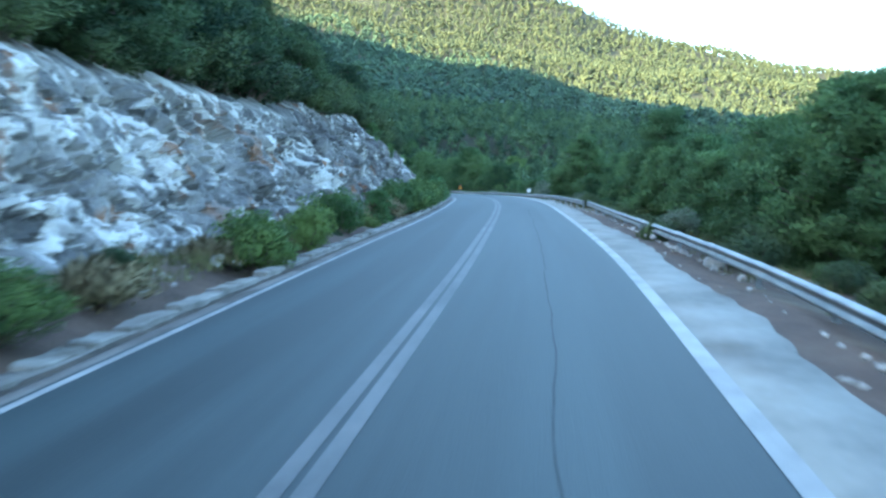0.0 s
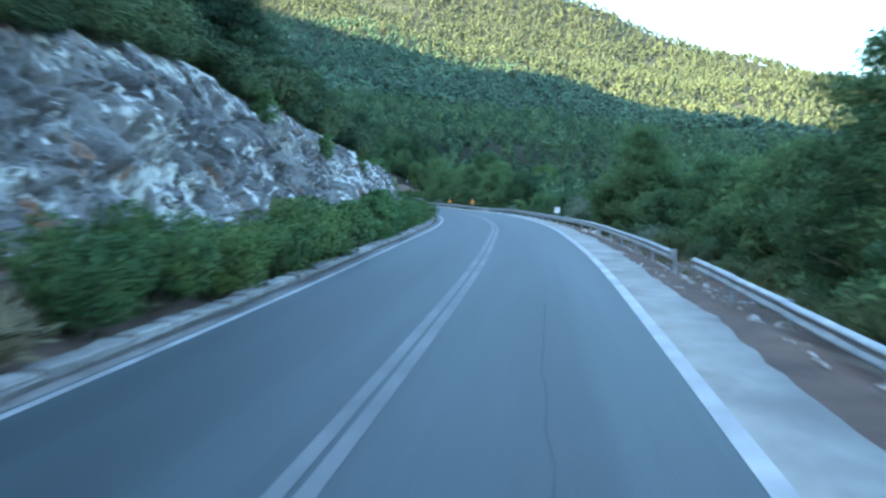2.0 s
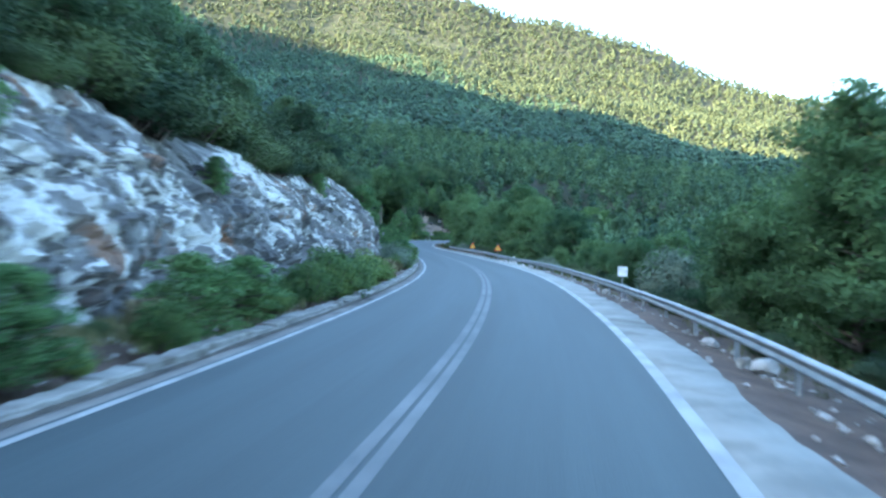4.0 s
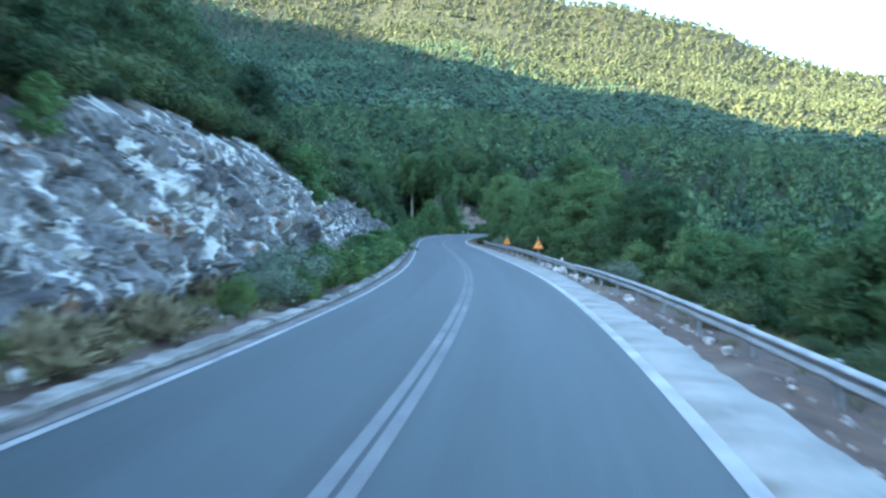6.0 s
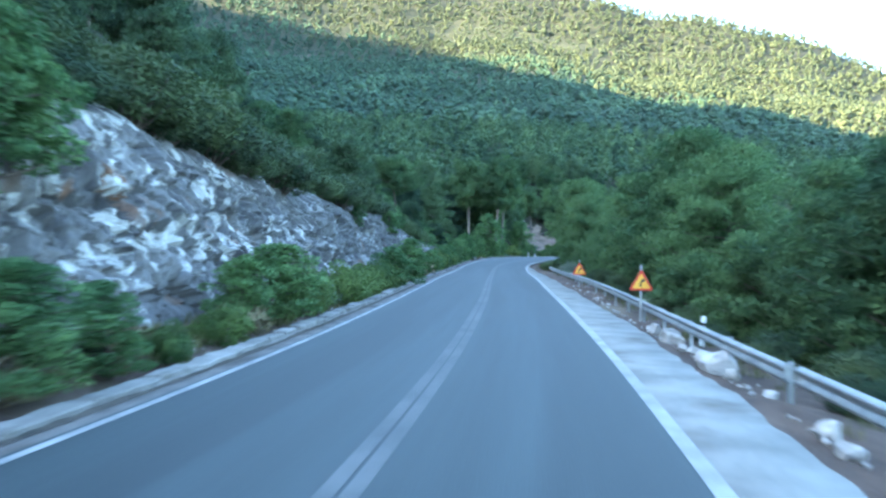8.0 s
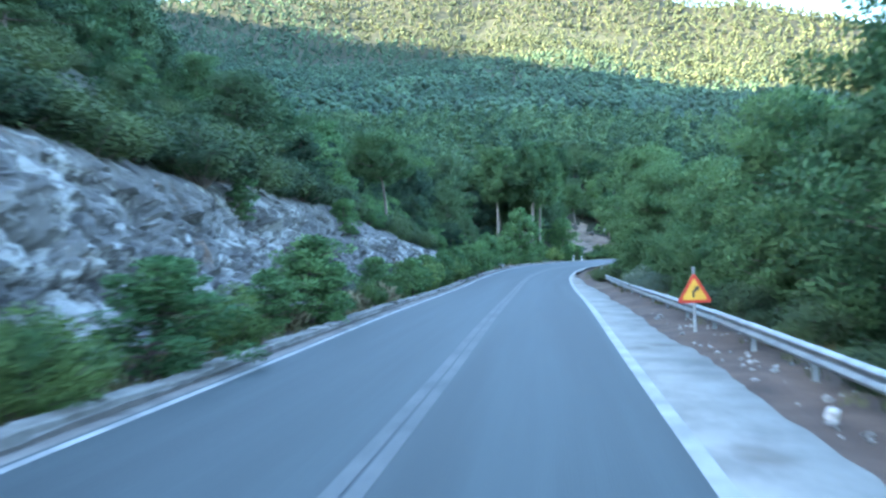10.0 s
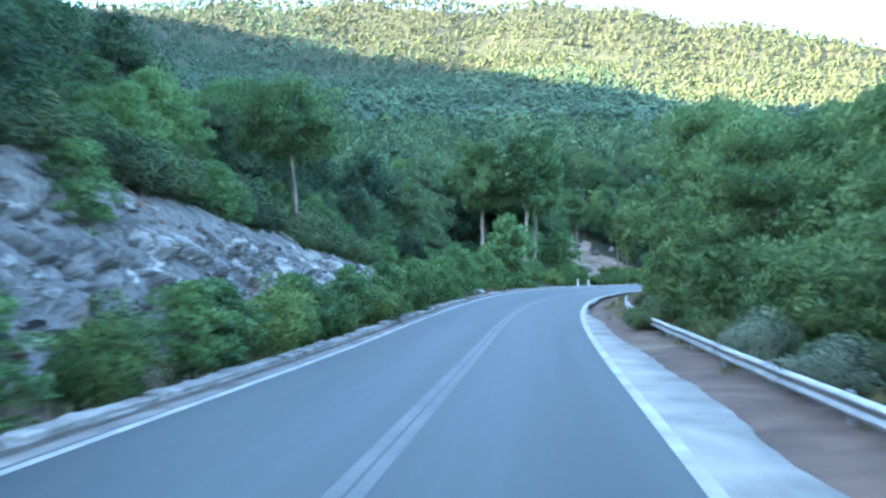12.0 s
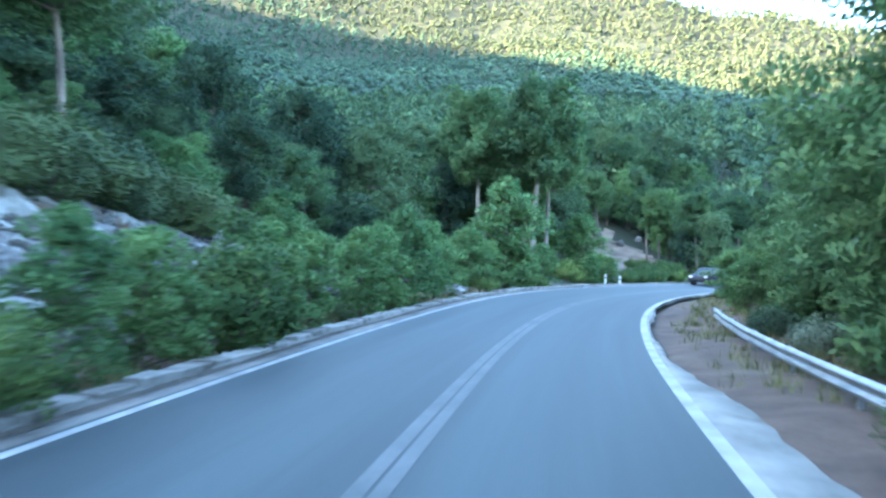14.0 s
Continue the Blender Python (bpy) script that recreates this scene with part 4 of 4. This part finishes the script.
# ---- signs and posts ----
def flat_shape(points, thick, mat, name):
    """A plate in the x-z plane, its face towards -y."""
    bm = bmesh.new()
    f = bm.faces.new([bm.verts.new((x, 0, z)) for x, z in points])
    got = bmesh.ops.extrude_face_region(bm, geom=[f])
    bmesh.ops.translate(bm, vec=(0, thick, 0), verts=[v for v in got["geom"] if isinstance(v, bmesh.types.BMVert)])
    bmesh.ops.recalc_face_normals(bm, faces=list(bm.faces))
    return from_bm(name, bm, mat)


def rounded_triangle(side, r):
    h, pts = side * math.sqrt(3) / 2, []
    for cx, cz, a0 in ((-side / 2 + r * 1.73, -h / 3 + r, 150), (side / 2 - r * 1.73, -h / 3 + r, 270), (0, 2 * h / 3 - 2 * r, 30)):
        for k in range(6):
            a = radians(a0 + k * 24)
            pts.append((cx + r * math.cos(a), cz + r * math.sin(a)))
    return pts


def warning_sign(s, d, lift, label):
    sign = new("warning_sign")
    x, y, z = at(s, d)
    g = float(land(x, y))
    c = float(z) + lift - g
    v, f = tube([(0, 0.05, -0.3), (0, 0.05, c + 0.62)], [0.04, 0.04], 10)
    part("pole", mesh_of("pole", v, f, POLE), sign, "grey steel pole")
    plate = part("plate", flat_shape(rounded_triangle(0.86, 0.05), 0.006, RED, "plate"), sign, "triangular plate with a red border")
    plate.location = (0, 0, c)
    part("face", flat_shape(rounded_triangle(0.62, 0.03), 0.004, YELLOW, "face"), plate, "yellow face").location = (0, -0.006, 0)
    bend = [(-0.05, -0.12), (0.0, -0.12), (0.0, 0.0), (0.06, 0.06), (0.10, 0.03), (0.12, 0.15), (0.0, 0.14), (0.03, 0.10), (-0.05, 0.03)]
    part("symbol", flat_shape(bend, 0.003, BLACK, "symbol"), plate, "black bend arrow").location = (0, -0.011, 0)
    part("clamp", from_bm("clamp", box_at((0, 0.04, 0), (0.12, 0.05, 0.04)), POLE), plate).location = (0, 0, 0)
    sign.matrix_world = pose(float(x), float(y), g, 0, 0, heading(s) + 3)
    return tagged(sign, label, "road sign", "warning signs at the rail")


warning_sign(152.0, 5.52, 1.0, "triangular warning sign, yellow with red border, before the guardrail")
warning_sign(172.0, 5.28, 0.9, "triangular bend warning sign, yellow with red border, before the guardrail")


def sign_back(s, d, lift):
    """A triangular sign for the traffic that comes towards us: its grey back."""
    sign = new("sign_back")
    x, y, z = at(s, d)
    g = float(land(x, y))
    c = float(z) + lift - g
    v, f = tube([(0, -0.04, -0.3), (0, -0.04, c + 0.35)], [0.03, 0.03], 10)
    part("pole", mesh_of("pole", v, f, POLE), sign, "grey steel pole")
    plate = part("plate", flat_shape(rounded_triangle(0.74, 0.05), 0.006, POLE, "plate"), sign, "pale back of a triangular plate")
    plate.location = (0, 0, c)
    for k in (-0.12, 0.14):
        part("clamp", from_bm("clamp", box_at((0, -0.03, k), (0.2, 0.03, 0.035)), POLE), plate)
    sign.matrix_world = pose(float(x), float(y), g, 0, 0, heading(s) - 4)
    tagged(sign, "pale back of a triangular sign among roadside shrubs", "road sign")


sign_back(218.0, -5.9, 1.8)


def square_sign(s, d, lift):
    sign = new("marker_sign")
    x, y, z = at(s, d)
    g = float(land(x, y))
    c = float(z) + lift - g
    v, f = tube([(0, 0.04, -0.3), (0, 0.04, c + 0.2)], [0.03, 0.03], 8)
    part("pole", mesh_of("pole", v, f, POLE), sign)
    part("plate", from_bm("plate", box_at((0, 0, c), (0.46, 0.02, 0.46), 0, 0.008), POST_PAINT), sign, "blank white plate")
    sign.matrix_world = pose(float(x), float(y), g, 0, 0, heading(s))
    tagged(sign, "small blank white square sign behind the guardrail", "road sign")


square_sign(102.2, 6.4, 0.58)


def marker_post(s, d, tall, lean, label):
    post = new("marker_post")
    x, y, z = at(s, d)
    g = float(land(x, y)) if abs(d) > 4.8 else float(z)
    v, f = tube([(0, 0, -0.2), (0, 0, tall * 0.9), (0, 0, tall), (0, 0, tall + 0.01)], [0.08, 0.075, 0.06, 0.004], 10)
    part("shaft", mesh_of("shaft", v, f, POST_PAINT), post)
    v, f = tube([(0, 0, tall * 0.70), (0, 0, tall * 0.80)], [0.082, 0.082], 10)
    part("band", mesh_of("band", v, f, BLACK), post, "dark band")
    post.matrix_world = pose(float(x), float(y), g, 0, lean, heading(s))
    tagged(post, label, "marker post", "white marker posts")


marker_post(146.4, 6.3, 0.85, 3, "stout white concrete marker post behind the rail")
marker_post(261.0, -5.2, 0.9, 0, "white marker post on the outside of the bend")
marker_post(263.0, -5.0, 0.8, 2, "white marker post on the outside of the bend")


# ---- stones ----
def stone_mesh(seed):
    r = np.random.RandomState(seed)
    bm = bmesh.new()
    bmesh.ops.create_icosphere(bm, subdivisions=2, radius=0.5)
    k = Vector((r.uniform(0.8, 1.3), r.uniform(0.7, 1.1), r.uniform(0.55, 0.9)))
    off = Vector((seed * 3.1, seed * 1.7, 0))
    for v in bm.verts:
        n = noise.fractal(v.co * 1.6 + off, 0.9, 2.0, 3)
        v.co = Vector((v.co.x * k.x, v.co.y * k.y, v.co.z * k.z)) * (1 + 0.6 * n)
        for ax in range(3):
            v.co[ax] = max(-0.36, min(0.36, v.co[ax]))
    return from_bm("stone", bm, STONE)


STONES = [stone_mesh(i) for i in range(6)]
rng = np.random.RandomState(17)


def stone(s, d, size, label="pale limestone block lying on the verge"):
    x, y, z = at(s, d)
    ob = new("stone", STONES[rng.randint(6)])
    g = float(land(x, y)) if abs(d) > 4.8 else float(z)
    ob.matrix_world = pose(float(x), float(y), g + 0.16 * size, rng.uniform(-20, 20), rng.uniform(-20, 20), rng.uniform(0, 360)) @ Matrix.Scale(size, 4)
    tagged(ob, label, "stone", "stones on the verge")


for i in range(56):
    s = -10 + 176 * (i + rng.uniform(0, 1)) / 56
    stone(s, rng.uniform(5.0, 5.8), rng.uniform(0.10, 0.30) * (1.3 if 120 < s < 150 else 1.0))
for s, d, size in [(130.5, 5.3, 0.6), (132.0, 5.4, 0.45), (134.2, 5.25, 0.4), (141.5, 5.3, 0.55), (143.5, 5.4, 0.5), (147.5, 5.2, 0.5), (141.0, 5.45, 1.0), (145.0, 5.35, 0.55), (146.2, 5.4, 0.6), (22.0, 5.6, 0.6), (31, 5.5, 0.5), (79.0, 5.6, 0.6), (83, 5.5, 0.5)]:
    stone(s, d, size, "large pale limestone boulder under the guardrail")
for i in range(34):
    stone(-5 + 215 * (i + rng.uniform(0, 1)) / 34, -rng.uniform(4.9, 6.4), rng.uniform(0.1, 0.35))


# ---- verge grass, litter of small stones: uncounted ----
def tufts(name, spots, tall, per, mat, seed, label):
    r = np.random.RandomState(seed)
    n = len(spots) * per
    p = np.repeat(spots, per, 0) + np.stack([r.normal(size=n) * 0.10, r.normal(size=n) * 0.10, np.zeros(n)], 1)
    a = r.uniform(0, 6.28, n)
    tip = np.stack([np.cos(a) * 0.5, np.sin(a) * 0.5, np.ones(n)], 1) * (tall * r.uniform(0.4, 1.1, n))[:, None]
    w = np.stack([-np.sin(a), np.cos(a), 0 * a], 1) * 0.012
    ob = new(name, blades(name, np.stack([p - w, p + w, p + tip * 0.6 + w * 0.7, p + tip], 1), mat))
    return tagged(ob, label, "grass", kind="stuff")


def verge_spots(n, s0, s1, d0, d1, seed):
    r = np.random.RandomState(seed)
    s, d = r.uniform(s0, s1, n), r.uniform(d0, d1, n)
    q = at(s, d)
    q[:, 2] = land(q[:, 0], q[:, 1])
    return q


tufts("verge_grass", np.concatenate([verge_spots(900, -10, 215, 5.7, 8.5, 1), verge_spots(600, 214, 270, 4.3, 9.0, 2)]), 0.28, 16, GRASS, 3, "thin dry grass along the downhill verge")
tufts("verge_grass", verge_spots(4200, -15, 240, -6.9, -4.6, 4), 0.30, 14, GRASS, 5, "thin grass at the foot of the rock")


def pebbles(name, n, s0, s1, d0, d1, seed, label):
    r = np.random.RandomState(seed)
    q = at(r.uniform(s0, s1, n), r.uniform(d0, d1, n))
    q[:, 2] = land(q[:, 0], q[:, 1])
    k = r.uniform(0.02, 0.075, n)[:, None, None]
    octa = np.array([(1, 0, 0), (0, 1, 0), (-1, 0, 0), (0, -1, 0), (0, 0, 0.7), (0, 0, -0.7)], float)
    v = q[:, None] + k * (octa + r.uniform(-0.3, 0.3, (n, 6, 3)))
    f = np.array([(0, 1, 4), (1, 2, 4), (2, 3, 4), (3, 0, 4), (1, 0, 5), (2, 1, 5), (3, 2, 5), (0, 3, 5)])
    ob = new(name, mesh_of(name, v.reshape(-1, 3), (f + 6 * np.arange(n)[:, None, None]).reshape(-1, 3), STONE, flat=True))
    tagged(ob, label, "gravel", kind="stuff")


pebbles("gravel", 1200, -10, 178, 4.5, 6.3, 8, "pale gravel and chips on reddish soil")
pebbles("gravel", 2500, -10, 235, -6.8, -4.75, 9, "pale chips fallen from the rock")


# ---- the bend and the clearing ----
rng = np.random.RandomState(29)
def stand_on_land(kinds, x, y, tall, built, wide):
    stand(kinds, x, y, float(land(np.float64(x), np.float64(y))) - 0.25, tall, built, wide, rng)


for x, y, tall in [(-33.4, 268.8, 17.0), (-34.0, 276.5, 16.0), (-39.0, 270.5, 16.5), (-37.5, 282.0, 15.0), (-36.5, 303.0, 10.5), (-27.0, 309.0, 10.0), (-32.5, 325.5, 10.0), (-21.5, 297.0, 10.0), (-17.0, 301.0, 10.0), (-23.0, 313.0, 11.0), (-14.0, 292.0, 9.5),
                   (-39.0, 284.0, 12.0), (-44.0, 298.0, 12.5), (-42.0, 307.0, 12.0), (-46.0, 318.0, 12.0), (-36.5, 278.0, 11.5), (-41.0, 290.0, 12.5), (-26.0, 330.0, 11.0), (-35.0, 329.0, 11.0), (-40.5, 328.0, 11.5), (-30.0, 330.5, 10.0), (-36.0, 316.0, 10.5), (-29.0, 315.0, 10.0), (-45.0, 278.0, 14.0), (-42.0, 283.0, 14.0), (-48.0, 290.0, 14.0)]:
    stand_on_land(TALL, x, y, tall, 12.0, 0.95)
for i in range(44):
    x, y = -52 + 34 * (i + rng.uniform(0, 1)) / 44, rng.uniform(322.5, 345)
    stand_on_land(FOREST, x, y, rng.uniform(6.0, 9.5), 9.0, rng.uniform(0.9, 1.15))
for i in range(46):
    s, d = 228 + 46 * (i + rng.uniform(0, 1)) / 46, -rng.uniform(5.8, 16)
    if 257 < s < 266 and d > -15 or s > 264 and d > -9:
        continue
    plant(YOUNG if i % 4 else GREEN, s, d, rng.uniform(1.5, 3.2) if i % 4 else rng.uniform(0.8, 1.5), 3.0 if i % 4 else 1.3, 1.4, rng)
for s, d, tall in [(251, -7.9, 6.9), (229, -6.6, 2.6), (238, -7.0, 3.6), (245, -7.4, 3.5), (222, -6.4, 2.4), (259.5, -9.4, 3.2)]:
    plant(YOUNG, s, d, tall, 3.0, 1.15, rng)
for i in range(34):
    s, d = 226 + 44 * (i + rng.uniform(0, 1)) / 34, -rng.uniform(18, 32)
    if 246 < s < 268:
        continue
    plant(SLOPE, s, d, rng.uniform(3.5, 6.0), 6.0, 1.0, rng)
for x, y, tall in [(-44.0, 276.0, 10.5), (-47.0, 262.0, 11.0), (-46.0, 254.0, 11.0), (-41.0, 256.0, 10.0), (-50.0, 285.0, 12.0), (-52.0, 272.0, 12.0), (-43.0, 246.0, 9.5), (-48.0, 244.0, 10.5), (-39.0, 249.0, 8.5), (-54.0, 258.0, 12.0)]:
    stand_on_land(SLOPE, x, y, tall, 6.0, 0.85)
for i in range(26):
    s = 228 + 60 * (i + rng.uniform(0, 1)) / 26
    plant(BUSHY, s, rng.uniform(9.5, 17) + (3 if s > 240 else 0), rng.uniform(2.5, 4.6), 4.5, 1.05, rng)
for s, d, tall in [(241, 6.6, 2.0), (247, 6.0, 2.6), (252, 6.4, 3.0), (238, 7.0, 2.4), (256, 6.8, 3.0), (256.5, 5.0, 1.8), (259, 5.2, 2.4), (262, 5.6, 3.0), (265, 5.8, 3.2), (268, 6.2, 3.4)]:
    plant(YOUNG, s, d, tall, 3.0, 1.4, rng)
for i in range(16):
    y = 286 + 24 * (i + rng.uniform(0, 1)) / 16
    x = -30 - (y - 290) * 0.17 + rng.uniform(-5, 5)
    if float(off_track(x, y)[0]) > 1.9:
        stand_on_land(GREEN, x, y, rng.uniform(0.6, 1.2), 1.3, 1.4)
for i in range(12):
    plant(GREEN, 266 + 2 * i, -rng.uniform(10, 16), rng.uniform(1.0, 2.4), 1.3, 1.2, rng)


def boulder(x, y, size, mat, label):
    ob = new("boulder", STONES[rng.randint(6)].copy())
    ob.data.materials[0] = mat
    ob.matrix_world = pose(x, y, float(land(np.float64(x), np.float64(y))) + 0.25 * size, rng.uniform(-15, 15), 0, rng.uniform(0, 360)) @ Matrix.Scale(size, 4)
    tagged(ob, label, "boulder", "boulders in the clearing")


boulder(-38.8, 319.5, 2.0, STONE, "large whitish boulder at the back of the clearing")
boulder(-36.6, 319.0, 1.5, DARK_STONE, "dark grey boulder in the clearing")
boulder(-33.2, 318.5, 1.5, DARK_STONE, "dark grey boulder beside the dirt track")
boulder(-31.0, 322.0, 1.2, STONE, "pale boulder beside the dirt track")


# ---- the oncoming car, at rest ----
def car(s, d):
    thing = new("car")
    half = 0.84
    side = [(-2.0, 0.35), (-2.02, 0.65), (-1.85, 0.88), (-0.95, 0.96), (-0.35, 1.40), (0.95, 1.44), (1.65, 1.02), (1.95, 0.92), (2.0, 0.45), (1.9, 0.30), (-1.85, 0.28)]
    bm = bmesh.new()
    f = bm.faces.new([bm.verts.new((0, y, z)) for y, z in side])
    got = bmesh.ops.extrude_face_region(bm, geom=[f])
    bmesh.ops.translate(bm, vec=(2 * half, 0, 0), verts=[v for v in got["geom"] if isinstance(v, bmesh.types.BMVert)])
    bmesh.ops.translate(bm, vec=(-half, 0, 0), verts=list(bm.verts))
    for v in bm.verts:
        if v.co.z > 1.2:
            v.co.x *= 0.80
    bmesh.ops.recalc_face_normals(bm, faces=list(bm.faces))
    bmesh.ops.bevel(bm, geom=list(bm.edges), offset=0.05, segments=2, affect="EDGES")
    part("body", from_bm("body", bm, DARK_PAINT), thing, "dark glossy body")
    part("windscreen", from_bm("windscreen", box_at((0, -0.66, 1.19), (1.22, 0.72, 0.02), 0, 0.0), CAR_GLASS), thing).matrix_local = pose(0, -0.66, 1.20, 36, 0, 0) @ pose(0, 0.66, -1.19)
    for sx in (-1, 1):
        part("side_window", from_bm("side_window", box_at((sx * 0.755, 0.25, 1.19), (0.02, 1.25, 0.28), 0, 0.0, -sx * 20), CAR_GLASS), thing)
        part("headlight", from_bm("headlight", box_at((sx * 0.62, -2.0, 0.70), (0.32, 0.10, 0.16), 0, 0.03), POST_PAINT), thing, "clear headlight")
        for y in (-1.25, 1.25):
            v, fc = tube([(sx * 0.62, y, 0.31), (sx * 0.86, y, 0.31)], [0.31, 0.31], 20)
            wheel = part("wheel", mesh_of("wheel", v, fc, RUBBER), thing)
            v, fc = tube([(sx * 0.80, y, 0.31), (sx * 0.868, y, 0.31), (sx * 0.87, y, 0.31)], [0.19, 0.19, 0.01], 16)
            part("rim", mesh_of("rim", v, fc, ZINC), wheel)
    part("bumper", from_bm("bumper", box_at((0, -2.02, 0.45), (1.5, 0.12, 0.2), 0, 0.04), RUBBER), thing)
    x, y, z = at(s, d)
    thing.matrix_world = pose(float(x), float(y), float(z) + 0.005, 0, 0, heading(s))
    tagged(thing, "dark small car on the road past the bend", "car")


car(272.5, -2.0)


# ---- kerb slabs along the gutter ----
def slab_mesh(seed):
    """A broken concrete slab, 1 m long, with an uneven edge and a chipped top."""
    r = np.random.RandomState(seed)
    n = 9
    u = np.linspace(-0.5, 0.5, n)
    inner, outer = 0.17 + r.uniform(-0.02, 0.02, n), -0.20 + r.uniform(-0.07, 0.05, n)
    inner[[0, -1]] -= r.uniform(0.0, 0.06, 2)
    outer[[0, -1]] += r.uniform(0.02, 0.10, 2)
    top = 0.10 + r.uniform(-0.015, 0.012, n)
    ring = np.stack([np.stack([inner, u, -0.12 + 0 * u], 1), np.stack([inner, u, top - 0.02], 1), np.stack([inner - 0.025, u, top], 1),
                     np.stack([outer + 0.03, u, top + r.uniform(-0.02, 0.01, n)], 1), np.stack([outer, u, top - 0.03], 1), np.stack([outer, u, -0.12 + 0 * u], 1)], 1)
    faces = grid_faces(n, 6).tolist()
    me = bpy.data.meshes.new("kerb_slab")
    me.from_pydata(ring.reshape(-1, 3).tolist(), [], faces + [list(range(6))[::-1], [(n - 1) * 6 + k for k in range(6)]])
    me.materials.append(SLAB)
    me.update()
    return me


SLABS = [slab_mesh(300 + i) for i in range(8)]
rng = np.random.RandomState(41)
s = -14.0
while s < 255:
    length = rng.uniform(0.7, 2.3)
    x, y, z = at(s + length / 2, -LANE - 0.75 + rng.uniform(-0.03, 0.03))
    slab = new("kerb_slab", SLABS[rng.randint(8)])
    slab.parent = gutter
    slab.matrix_world = pose(float(x), float(y), float(z) + rng.uniform(-0.03, 0.02), rng.uniform(-1, 1), rng.uniform(-3, 3), heading(s + length / 2) + rng.uniform(-1.5, 1.5)) @ Matrix.Diagonal((1, length, 1, 1))
    s += length + (rng.uniform(0.02, 0.10) if rng.uniform() < 0.8 else rng.uniform(0.2, 0.7))
